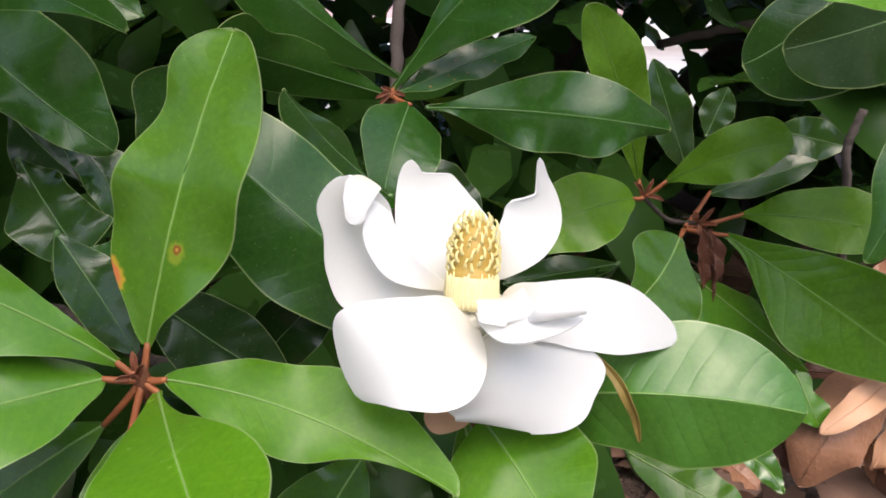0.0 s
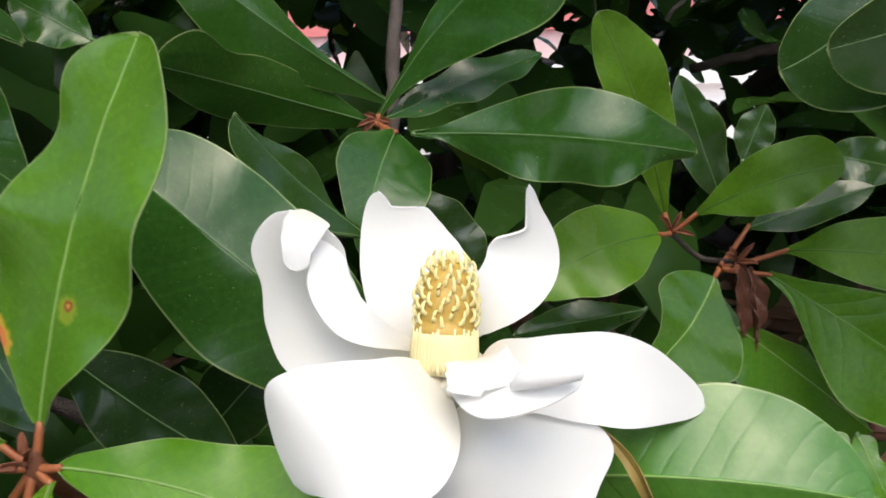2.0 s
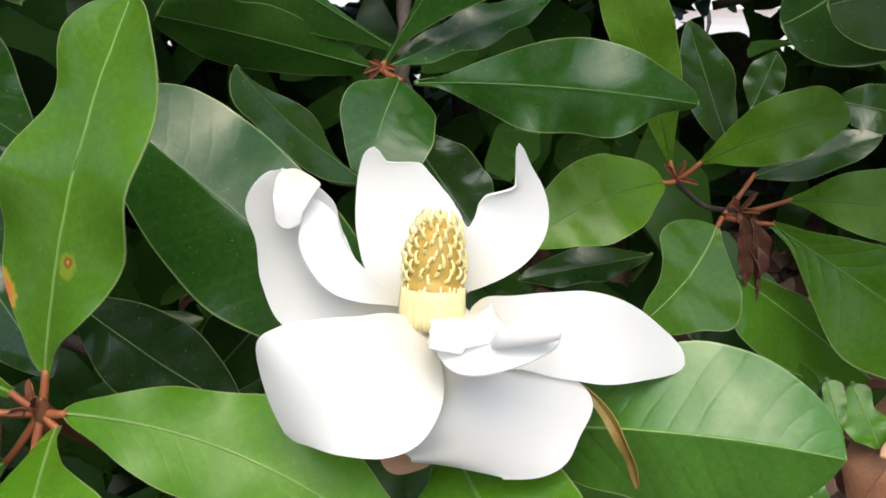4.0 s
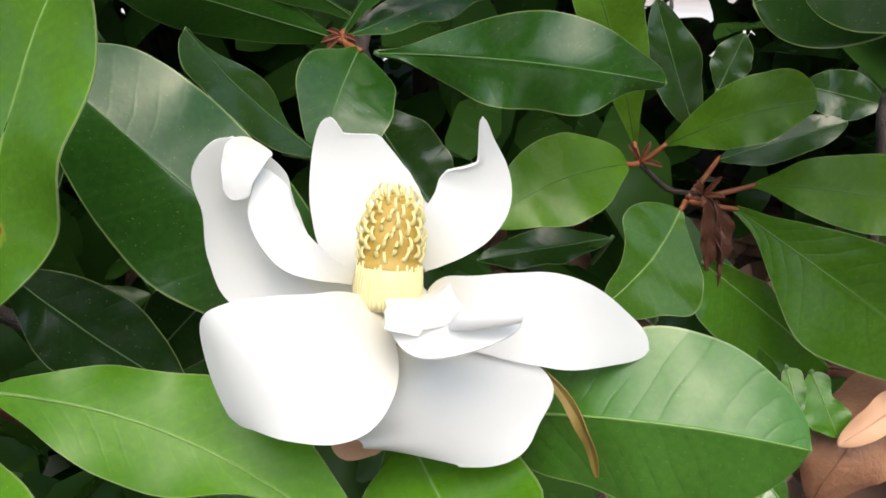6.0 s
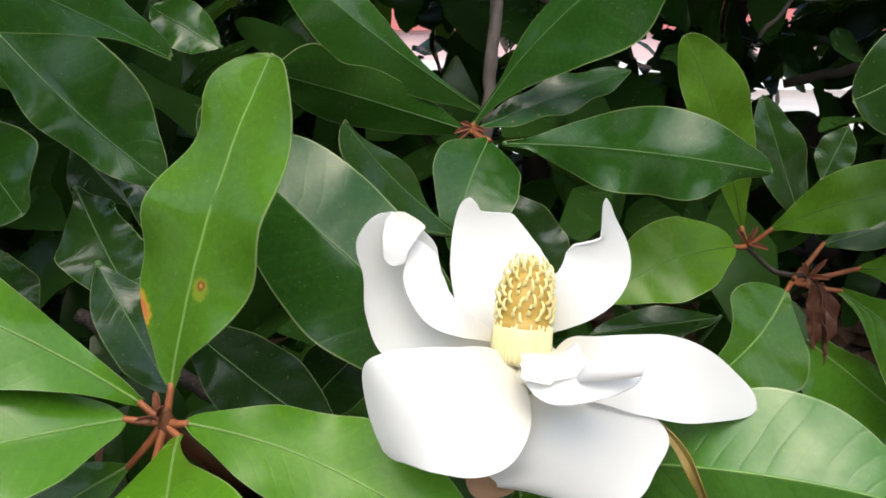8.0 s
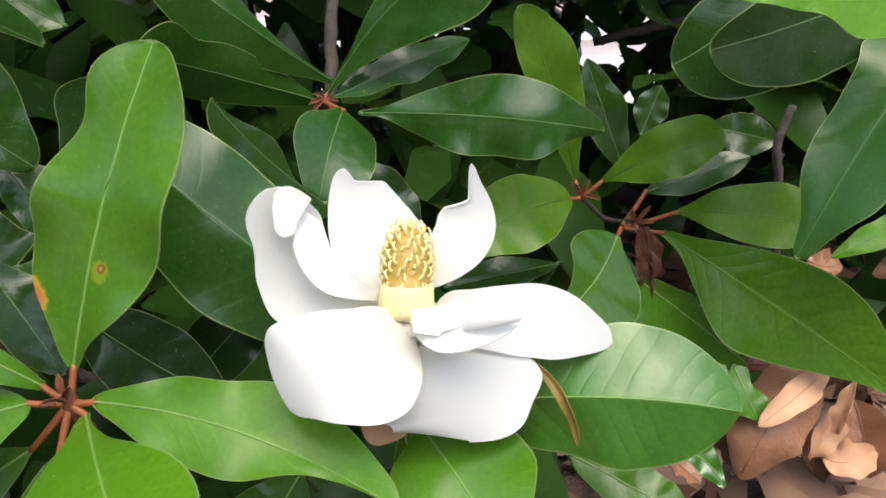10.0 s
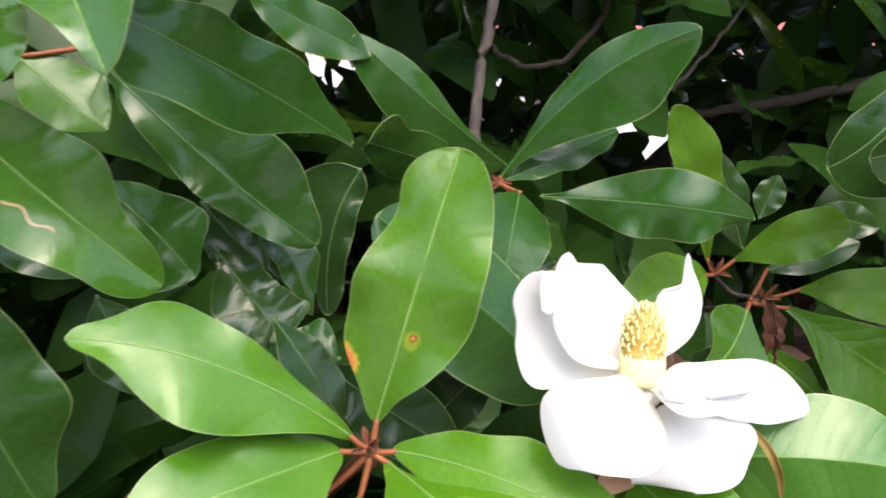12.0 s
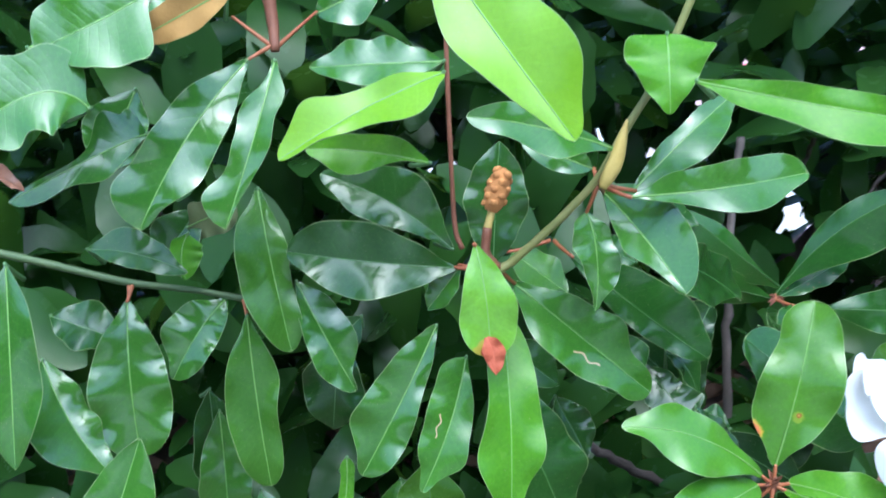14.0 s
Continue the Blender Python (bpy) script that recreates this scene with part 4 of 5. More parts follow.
leaf(N, (-0.210, 0.364, 0.301), (-0.135, 0.326, 0.280), (-0.036, 0.307, 0.258), (-0.27, -0.90, 0.34), 0.080, YOUNG, left=(0.16, 0.28, 0.32, 0.38, 0.46, 0.44), right=(0.21, 0.39, 0.5, 0.6, 0.87, 1.0), wave=0.0040, fold=0.3)
leaf(N, (-0.225, 0.405, 0.344), (-0.229, 0.383, 0.309), (-0.230, 0.378, 0.274), (-0.10, -0.93, 0.36), 0.095, YOUNG, left=(0.86, 1.0, 0.68, 0.52, 0.38, 0.26), right=(0.98, 0.99, 0.82, 0.61, 0.46, 0.3), wave=0.0045, fold=0.25)
leaf(N, (-0.436, 0.200, 0.397), (-0.394, 0.163, 0.327), (-0.353, 0.140, 0.264), (-0.15, -0.91, 0.38), 0.074, LIME, left=(0.88, 0.93, 0.9, 0.99, 1.0, 0.72), right=(0.43, 0.67, 0.83, 0.68, 0.51, 0.34), wave=0.0037, fold=0.3)
leaf(N, (-0.424, 0.421, 0.320), (-0.497, 0.385, 0.290), (-0.569, 0.364, 0.251), (0.07, -0.82, 0.56), 0.069, LIME, left=(0.64, 1.0, 0.97, 0.5, 0.28, 0.29), right=(0.37, 0.49, 0.46, 0.63, 0.96, 0.68), wave=0.0035, fold=0.3)
leaf(N, (-0.440, 0.448, 0.238), (-0.497, 0.433, 0.252), (-0.553, 0.433, 0.257), (0.17, -0.97, 0.19), 0.050, YOUNG, left=(0.13, 0.15, 0.49, 0.92, 1.0, 0.7), right=(0.5, 0.7, 0.7, 0.6, 0.57, 0.43), wave=0.0025, fold=0.3)
leaf(N, (-0.422, 0.462, 0.332), (-0.485, 0.456, 0.332), (-0.548, 0.462, 0.332), (-0.00, -0.89, 0.46), 0.049, FRESH, lobe=0.045, wave=0.0025, power=0.8, fold=0.3)
leaf(N, (-0.269, 0.420, 0.244), (-0.342, 0.392, 0.268), (-0.407, 0.378, 0.280), (0.35, -0.90, 0.25), 0.055, FRESH, left=(0.35, 0.62, 1.0, 0.85, 0.65, 0.67), right=(0.15, 0.32, 0.45, 0.59, 0.69, 0.55), wave=0.0028, fold=0.3)
leaf(N, (-0.282, 0.462, 0.224), (-0.317, 0.456, 0.239), (-0.352, 0.462, 0.254), (0.13, -0.94, 0.30), 0.035, FRESH, lobe=0.045, wave=0.0018, power=0.8, fold=0.3)
leaf(K, (-0.764, 0.547, 0.102), (-0.762, 0.525, 0.027), (-0.756, 0.518, -0.061), (0.29, -0.93, 0.22), 0.097, FRESH, left=(0.37, 0.54, 0.71, 0.8, 0.91, 1.0), right=(0.33, 0.54, 0.75, 0.88, 0.9, 0.91), wave=0.0045, fold=0.3)
leaf(K, (-0.663, 0.560, 0.097), (-0.691, 0.539, 0.066), (-0.719, 0.532, 0.019), (-0.01, -0.94, 0.33), 0.066, FRESH, left=(0.48, 0.66, 0.73, 0.76, 0.84, 0.85), right=(0.35, 0.68, 0.9, 1.0, 0.93, 0.43), wave=0.0033, fold=0.3)
leaf(K, (-0.621, 0.560, 0.213), (-0.608, 0.535, 0.135), (-0.592, 0.525, 0.044), (0.30, -0.92, 0.27), 0.076, MATURE, left=(0.25, 0.41, 0.5, 0.45, 0.51, 0.66), right=(0.42, 0.83, 1.0, 1.0, 1.0, 0.93), wave=0.0038, fold=0.3)
leaf(K, (-0.637, 0.532, 0.083), (-0.632, 0.525, -0.007), (-0.624, 0.528, -0.103), (0.20, -0.98, 0.04), 0.068, MATURE, left=(0.37, 0.62, 0.78, 0.57, 0.63, 0.76), right=(0.37, 0.75, 0.92, 0.99, 0.95, 1.0), wave=0.0034, fold=0.3)
leaf(K, (-0.585, 0.546, 0.114), (-0.558, 0.528, 0.061), (-0.527, 0.520, 0.000), (0.23, -0.91, 0.34), 0.060, FRESH, left=(0.52, 0.77, 0.9, 0.95, 0.85, 0.22), right=(0.28, 0.48, 0.65, 0.78, 1.0, 0.94), wave=0.0030, fold=0.3)
leaf(K, (-0.842, 0.504, 0.053), (-0.812, 0.484, -0.008), (-0.776, 0.476, -0.058), (0.54, -0.67, 0.51), 0.096, FRESH, left=(0.42, 0.47, 0.48, 0.48, 0.44, 0.42), right=(0.31, 0.55, 1.0, 0.98, 0.8, 0.54), wave=0.0045, fold=0.3)
leaf(K, (-0.604, 0.448, 0.339), (-0.654, 0.413, 0.275), (-0.699, 0.392, 0.194), (0.17, -0.95, 0.25), 0.112, FRESH, left=(0.26, 0.39, 0.49, 0.54, 0.56, 0.27), right=(0.26, 0.38, 0.47, 0.51, 0.61, 1.0), wave=0.0045, fold=0.25)
leaf(K, (-0.578, 0.448, 0.338), (-0.595, 0.410, 0.272), (-0.624, 0.392, 0.191), (0.02, -0.93, 0.35), 0.085, FRESH, left=(0.27, 0.46, 0.33, 0.41, 0.24, 0.1), right=(0.12, 0.22, 0.44, 0.38, 0.43, 1.0), wave=0.0043, fold=0.3)
leaf(K, (-0.717, 0.345, 0.301), (-0.750, 0.330, 0.315), (-0.802, 0.320, 0.286), (0.40, -0.80, 0.45), 0.110, FRESH, left=(0.56, 0.74, 0.8, 0.68, 0.66, 1.0), right=(0.15, 0.59, 0.69, 0.6, 0.87, 0.86), wave=0.003, fold=0.25)
leaf(K, (-0.665, 0.370, 0.395), (-0.712, 0.360, 0.370), (-0.759, 0.355, 0.350), (0.40, -0.80, 0.45), 0.119, FRESH, left=(0.27, 1.0, 0.86, 0.74, 0.62, 0.42), right=(0.46, 0.54, 0.55, 0.61, 0.63, 0.76), wave=0.003, fold=0.25)
leaf(K, (-0.693, 0.420, 0.277), (-0.727, 0.395, 0.263), (-0.805, 0.380, 0.225), (0.40, -0.80, 0.45), 0.097, FRESH, left=(0.13, 0.18, 0.36, 0.52, 0.35, 0.53), right=(1.0, 0.62, 0.65, 0.2, 0.08, 0.15), wave=0.003, fold=0.25)
leaf(K, (-0.799, 0.392, -0.202), (-0.760, 0.401, -0.104), (-0.725, 0.420, -0.006), (0.19, -0.98, 0.07), 0.080, FRESH, lobe=0.045, wave=0.0040, power=0.8, fold=0.3)
leaf(K, (-0.831, 0.420, 0.165), (-0.829, 0.401, 0.073), (-0.831, 0.392, -0.020), (-0.12, -0.98, 0.15), 0.068, FRESH, lobe=0.045, wave=0.0034, power=0.8, fold=0.3)
leaf(K, (-0.772, 0.588, -0.132), (-0.751, 0.576, -0.176), (-0.735, 0.574, -0.223), (0.41, -0.86, 0.30), 0.050, FRESH, lobe=0.045, wave=0.0025, power=0.8, fold=0.3)
leaf(K, (-0.647, 0.588, -0.130), (-0.628, 0.576, -0.189), (-0.612, 0.574, -0.249), (0.34, -0.92, 0.21), 0.062, FRESH, lobe=0.045, wave=0.0031, power=0.8, fold=0.3)
leaf(K, (-0.693, 0.616, -0.044), (-0.689, 0.604, -0.123), (-0.690, 0.602, -0.202), (0.18, -0.98, 0.09), 0.060, FRESH, lobe=0.045, wave=0.0030, power=0.8, fold=0.3)
leaf(K, (-0.812, 0.476, 0.362), (-0.756, 0.485, 0.382), (-0.704, 0.504, 0.402), (0.17, -0.75, 0.62), 0.052, FRESH, lobe=0.045, wave=0.0026, power=0.8, fold=0.3)
leaf(K, (-0.622, 0.476, 0.409), (-0.660, 0.464, 0.391), (-0.701, 0.462, 0.375), (-0.20, -0.65, 0.73), 0.063, FRESH, lobe=0.045, wave=0.0032, power=0.8, fold=0.3)
leaf(K, (-0.545, 0.532, 0.388), (-0.512, 0.526, 0.401), (-0.481, 0.532, 0.415), (-0.09, -0.98, 0.20), 0.060, FRESH, lobe=0.045, wave=0.0030, power=0.8, fold=0.3)
leaf(K, (-0.878, 0.630, 0.074), (-0.840, 0.625, 0.060), (-0.804, 0.630, 0.043), (0.24, -0.78, 0.57), 0.062, GLOSSY, lobe=0.045, wave=0.0031, power=0.8, fold=0.3)
leaf(K, (-0.731, 0.532, 0.321), (-0.751, 0.527, 0.281), (-0.773, 0.532, 0.243), (-0.08, -1.00, 0.04), 0.067, FRESH, lobe=0.045, wave=0.0034, power=0.8, fold=0.3)
leaf(K, (-0.692, 0.588, 0.193), (-0.715, 0.582, 0.162), (-0.740, 0.588, 0.133), (-0.17, -0.97, 0.14), 0.059, GLOSSY, lobe=0.045, wave=0.0029, power=0.8, fold=0.3)
leaf(K, (-0.551, 0.630, 0.030), (-0.558, 0.624, -0.024), (-0.565, 0.630, -0.078), (-0.28, -0.96, 0.03), 0.077, GLOSSY, lobe=0.045, wave=0.0039, power=0.8, fold=0.3)
leaf(K, (-0.525, 0.644, 0.052), (-0.553, 0.638, 0.027), (-0.581, 0.644, 0.001), (-0.30, -0.90, 0.33), 0.056, GLOSSY, lobe=0.045, wave=0.0028, power=0.8, fold=0.3)
leaf(K, (-0.709, 0.644, -0.026), (-0.706, 0.639, -0.093), (-0.706, 0.644, -0.160), (0.55, -0.83, 0.01), 0.064, GLOSSY, lobe=0.045, wave=0.0032, power=0.8, fold=0.3)
leaf(Q, (-0.378, 0.448, -0.196), (-0.308, 0.421, -0.171), (-0.242, 0.406, -0.157), (-0.39, -0.62, 0.68), 0.054, MATURE, left=(0.47, 0.84, 1.0, 0.96, 0.81, 0.5), right=(0.35, 0.65, 0.85, 0.92, 0.85, 0.68), wave=0.0028)
leaf(Q, (-0.398, 0.448, -0.197), (-0.430, 0.427, -0.184), (-0.466, 0.420, -0.179), (0.39, -0.49, 0.78), 0.039, MATURE, left=(0.43, 0.7, 0.92, 1.0, 0.58, 0.34), right=(0.43, 0.8, 0.73, 0.77, 0.67, 0.51), wave=0.0028)
leaf(Q, (-0.384, 0.441, -0.202), (-0.385, 0.419, -0.222), (-0.387, 0.406, -0.248), (0.24, -0.78, 0.58), 0.037, YOUNG, wave=0.0028)
leaf(Q, (-0.376, 0.448, -0.201), (-0.349, 0.429, -0.221), (-0.322, 0.420, -0.247), (0.18, -0.73, 0.66), 0.040, MATURE, wave=0.0028)
leaf(Q, (-0.565, 0.434, -0.178), (-0.490, 0.400, -0.200), (-0.414, 0.378, -0.233), (0.07, -0.59, 0.80), 0.072, MATURE, wave=0.0028)
leaf(Q, (-0.501, 0.406, -0.194), (-0.546, 0.371, -0.207), (-0.597, 0.350, -0.226), (0.18, -0.71, 0.68), 0.054, MATURE, wave=0.0028)
leaf(Q, (-0.607, 0.462, -0.181), (-0.639, 0.440, -0.197), (-0.674, 0.434, -0.217), (0.16, -0.90, 0.40), 0.041, MATURE, wave=0.0028)
leaf(Q, (-0.214, 0.504, -0.263), (-0.227, 0.489, -0.289), (-0.238, 0.490, -0.319), (-0.23, -0.92, 0.33), 0.047, MATURE, wave=0.0028)
leaf(Q, (-0.490, 0.644, -0.150), (-0.484, 0.629, -0.188), (-0.485, 0.630, -0.228), (0.22, -0.96, 0.19), 0.088, MATURE, wave=0.0028)
leaf(K, (-0.696, 0.550, 0.170), (-0.703, 0.545, 0.148), (-0.699, 0.540, 0.123), (0.20, -0.90, 0.30), 0.069, YOUNG, left=(1.0, 0.7, 0.65, 0.61, 0.57, 0.58), right=(0.21, 0.41, 0.37, 0.36, 0.28, 0.17), wave=0.002)
leaf(K, (-0.783, 0.500, 0.165), (-0.731, 0.490, 0.159), (-0.682, 0.480, 0.140), (0.20, -0.82, 0.50), 0.050, GLOSSY, left=(0.59, 1.0, 0.97, 0.77, 0.62, 0.3), right=(0.29, 0.6, 0.64, 0.71, 0.68, 0.7), wave=0.002, fold=0.3)
leaf(K, (-0.703, 0.580, 0.174), (-0.673, 0.575, 0.186), (-0.646, 0.570, 0.194), (0.10, -0.98, -0.10), 0.063, UNDER, left=(0.2, 0.79, 0.65, 0.62, 0.61, 0.74), right=(1.0, 0.73, 0.67, 0.7, 0.72, 0.74), wave=0.002, label='magnolia leaf turned to show its brown felted underside')
leaf(K, (-0.597, 0.378, 0.398), (-0.641, 0.373, 0.376), (-0.686, 0.378, 0.355), (0.08, -0.98, -0.17), 0.033, FELT, lobe=0.03, label='magnolia leaf showing its rust-felted underside', wave=0.0017, fold=0.25)

# ---- twigs, buds and stems ----
rod("twig", [(-0.087, 0.511, -0.125), (-0.096, 0.546, -0.149), (-0.119, 0.658, -0.223), (-0.142, 0.868, -0.368)], 0.0045, 0.006, TWIG, L)
rod("twig", [(0.036, 0.842, 0.006), (0.030, 0.896, 0.000), (0.034, 1.022, -0.022)], 0.003, 0.0035, TWIG, T)
rod("twig", [(0.266, 0.858, -0.088), (0.291, 0.868, -0.112), (0.314, 0.846, -0.110)], 0.0021, 0.0024, BARK, R)
rod("twig", [(0.314, 0.846, -0.110), (0.321, 0.896, -0.131), (0.344, 1.050, -0.177), (0.351, 1.260, -0.235)], 0.003, 0.004, BARK, R)


def dry_blade(name, whole, base, mid, tip, face, width, mat, fold=0.5, label="", wave=0.003, cup=0.3, power=0.72):
    count[0] += 1
    o = np.array(whole.matrix_world.translation) if whole else np.zeros(3)
    v, f, fm, uv, rib = blade(np.array(base) - o, np.array(mid) - o, np.array(tip) - o, face, width, 0.5, power, wave, fold, cup,
                              np.random.default_rng(count[0]), 22, 10, 0.0006, lobe=0.06)
    return mesh_object(name, v, f, [mat, mat, mat], whole, fm, uv, label)


for k, (a, c, w) in enumerate((((0.320, 0.843, -0.112), (0.328, 0.838, -0.186), 0.013), ((0.316, 0.840, -0.112), (0.320, 0.836, -0.166), 0.013), ((0.325, 0.847, -0.114), (0.335, 0.840, -0.158), 0.012), ((0.321, 0.838, -0.113), (0.330, 0.833, -0.172), 0.009))):
    dry_blade("dried_bud_scale", R, a, [(p + q) / 2 for p, q in zip(a, c)], c, (0.3 * (k - 1), -1, 0.2), w, DRY_DARK, 0.9, "shrivelled brown bud scale")

# dry stipules and stalk stubs crowded round the nodes of the shoots
rng_ = np.random.default_rng(31)
for shoot, at, many in ((R, (0.314, 0.846, -0.110), 7), (V, (0.266, 0.857, -0.086), 3), (T, (0.040, 0.840, 0.008), 5), (L, (-0.090, 0.511, -0.124), 4)):
    for k in range(many):
        out_ = unit(np.array((rng_.normal(0, 1), -0.5 + rng_.normal(0, 0.4), rng_.normal(0.3, 0.8))))
        reach = rng_.uniform(0.010, 0.021)
        a = np.array(at) + out_ * 0.001
        dry_blade("stipule", shoot, a, a + out_ * 0.5 * reach + np.array((0, -0.001, 0.001)), a + out_ * reach, (0.2, -1, 0.3), 0.0036, RUST_BARK, 0.7, wave=0.0005)

# withered end of the yellow-green leaf
dry_blade("withered_tip", M, (-0.395, 0.424, 0.075), (-0.389, 0.417, 0.060), (-0.387, 0.414, 0.039), (0.1, -1, 0.1), 0.021, RUST, 0.35, "crumpled rust-red withered leaf tip", 0.003, 0.3, 0.95)

dry_blade("withered_tip", M, (-0.549, 0.486, -0.126), (-0.546, 0.483, -0.139), (-0.526, 0.478, -0.144), (0.2, -0.8, 0.5), 0.006, SHEATH, 0.4, "pale dried leaf tip curling upwards", 0.001, 0.3, 0.8)

# fruit bud on its red stalk
rod("bud_stalk", [(-0.375, 0.483, 0.127), (-0.389, 0.483, 0.143), (-0.385, 0.483, 0.170)], 0.0052, 0.0048, TWIG, M, "rust-red stalk")
rod("bud_neck", [(-0.385, 0.483, 0.169), (-0.380, 0.483, 0.187)], 0.0042, 0.004, SHEATH, M, "pale yellow-green neck")


def fruit_bud(whole, foot, top, radius):
    o = np.array(whole.matrix_world.translation)
    foot, top = np.array(foot) - o, np.array(top) - o
    axis = unit(top - foot)
    sd = unit(np.cross(axis, (0, 1, 0)))
    fw = np.cross(sd, axis)
    ln = np.linalg.norm(top - foot)
    s = np.linspace(0, 1, 14)
    v, f = tube([foot + axis * ln * a for a in s], radius * np.interp(s, (0, 0.2, 0.6, 0.9, 1), (0.55, 0.95, 1, 0.7, 0.15)), 14)
    ob = mesh_object("fruit_bud", v, f, [FUZZ], whole, label="fuzzy rust-brown fruit bud")
    for k in range(22):
        a = 0.14 + 0.8 * k / 22
        g = k * 2.39996
        d = sd * math.cos(g) + fw * math.sin(g)
        r = radius * np.interp(a, (0, 0.2, 0.6, 0.9, 1), (0.55, 0.95, 1, 0.7, 0.15))
        p = foot + axis * ln * a + d * r * 0.72
        sv, sf = tube([p, p + d * 0.002 + axis * 0.0015, p + d * 0.0032 + axis * 0.003], (0.0052, 0.0046, 0.002), 8)
        mesh_object("carpel", sv, sf, [FUZZ], ob)


fruit_bud(M, (-0.381, 0.483, 0.186), (-0.366, 0.483, 0.228), 0.0115)
rod("stem", [(-0.411, 0.476, 0.151), (-0.418, 0.476, 0.168), (-0.419, 0.469, 0.284), (-0.418, 0.462, 0.419)], 0.0027, 0.0023, TWIG, M, "thin red-brown stem")
rod("stem", [(-0.375, 0.483, 0.127), (-0.362, 0.483, 0.134), (-0.319, 0.462, 0.174), (-0.282, 0.441, 0.215), (-0.261, 0.420, 0.261), (-0.234, 0.413, 0.301), (-0.199, 0.399, 0.386)], 0.0046, 0.0036, GREEN_STEM, N, "olive-green stem")
def swollen(name, points, radii, mat, whole, label):
    pts = np.array(points, float)
    xs = np.linspace(0, len(pts) - 1, 20)
    c = np.stack([np.interp(xs, np.arange(len(pts)), pts[:, i]) for i in range(3)], 1)
    for _ in range(4):
        c[1:-1] = (c[:-2] + 2 * c[1:-1] + c[2:]) / 4
    r = np.interp(np.linspace(0, 1, 20), np.linspace(0, 1, len(radii)), radii)
    v, f = tube(c - np.array(whole.matrix_world.translation), r, 12)
    return mesh_object(name, v, f, [mat], whole, label=label)


swollen("bud_sheath", [(-0.281, 0.427, 0.209), (-0.269, 0.420, 0.233), (-0.260, 0.413, 0.271)], (0.004, 0.0068, 0.0076, 0.0066, 0.0045, 0.001), SHEATH, N, "plump yellow bud sheath")
rod("stem", [(-0.920, 0.560, 0.165), (-0.839, 0.560, 0.142), (-0.764, 0.560, 0.119), (-0.698, 0.560, 0.109), (-0.639, 0.560, 0.095)], 0.0046, 0.0034, SHADED_STEM, K, "olive-green twig")
rod("stem", [(-0.583, 0.462, 0.416), (-0.579, 0.462, 0.375), (-0.578, 0.455, 0.348)], 0.007, 0.0045, TWIG, K, "rust-red twig")
for a, c in (((-0.579, 0.456, 0.354), (-0.604, 0.448, 0.340)), ((-0.579, 0.456, 0.351), (-0.619, 0.476, 0.383)), ((-0.577, 0.456, 0.351), (-0.543, 0.518, 0.389)), ((-0.765, 0.560, 0.119), (-0.763, 0.546, 0.095)), ((-0.645, 0.560, 0.097), (-0.637, 0.532, 0.081))):
    rod("leaf_stalk", [a, [(p + q) / 2 for p, q in zip(a, c)], c], 0.0022, 0.0014, STALK, K)
rod("stem", [(-0.653, 0.490, -0.224), (-0.615, 0.483, -0.201), (-0.562, 0.476, -0.188), (-0.500, 0.483, -0.195), (-0.388, 0.448, -0.198)], 0.006, 0.0035, BARK, Q, "grey-brown twig")
rod("stem", [(-0.388, 0.448, -0.198), (-0.403, 0.476, -0.197), (-0.455, 0.588, -0.225)], 0.0035, 0.004, TWIG, Q)


# knotted end of the bright shoot, where its leaf stalks meet
tip_ = np.array((-0.087, 0.511, -0.125))
swollen("shoot_tip", [tip_ + np.array((0, 0.006, -0.012)), tip_, tip_ + np.array((0.002, -0.003, 0.009))], (0.0038, 0.0048, 0.0050, 0.0044, 0.0030, 0.0008), TWIG, L, "knotted rust-brown shoot tip")


def bough(points, r0, r1, mat, label, wobble=0.0015):
    ob = rod("bough", points, r0, r1, mat, wobble=wobble, seed=len(points))
    return tagged(ob, label, "branch", "bare boughs")


bough([(0.058, 1.036, 0.224), (0.049, 1.036, 0.150), (0.039, 1.029, 0.087), (0.033, 1.022, -0.003), (0.035, 1.036, -0.085), (0.045, 1.064, -0.445)], 0.0062, 0.0075, GREY_BARK, "upright grey-brown stem in the shade")
bough([(0.221, 1.148, 0.212), (0.205, 1.148, 0.167), (0.164, 1.148, 0.119), (0.114, 1.148, 0.111), (0.079, 1.162, 0.129), (0.069, 1.190, 0.154)], 0.0042, 0.003, BARK, "twisted thin brown twig")
bough([(0.412, 1.484, 0.028), (0.520, 1.470, 0.054), (0.609, 1.456, 0.067), (0.744, 1.428, 0.105), (0.947, 1.400, 0.163)], 0.007, 0.011, BARK, "dark slanting branch in the shade")
bough([(0.325, 1.204, 0.086), (0.375, 1.204, 0.147), (0.410, 1.204, 0.192), (0.435, 1.204, 0.251)], 0.0026, 0.002, GREY_BARK, "thin bare grey twig")
bough([(0.450, 0.840, -0.007), (0.444, 0.840, -0.023), (0.438, 0.840, -0.043), (0.445, 0.847, -0.076), (0.458, 0.868, -0.155), (0.487, 0.924, -0.272)], 0.0036, 0.005, GREY_BARK, "pale grey-brown upright twig", 0.0005)
bough([(-0.374, 0.868, -0.504), (-0.312, 0.868, -0.338), (-0.253, 0.868, -0.228), (-0.226, 0.882, -0.127)], 0.009, 0.007, BARK, "dark stem low in the shrub")
bough([(-0.280, 0.770, -0.145), (-0.216, 0.770, -0.182), (-0.157, 0.784, -0.221), (-0.064, 0.812, -0.282)], 0.006, 0.007, BARK, "dark branch in the shade")

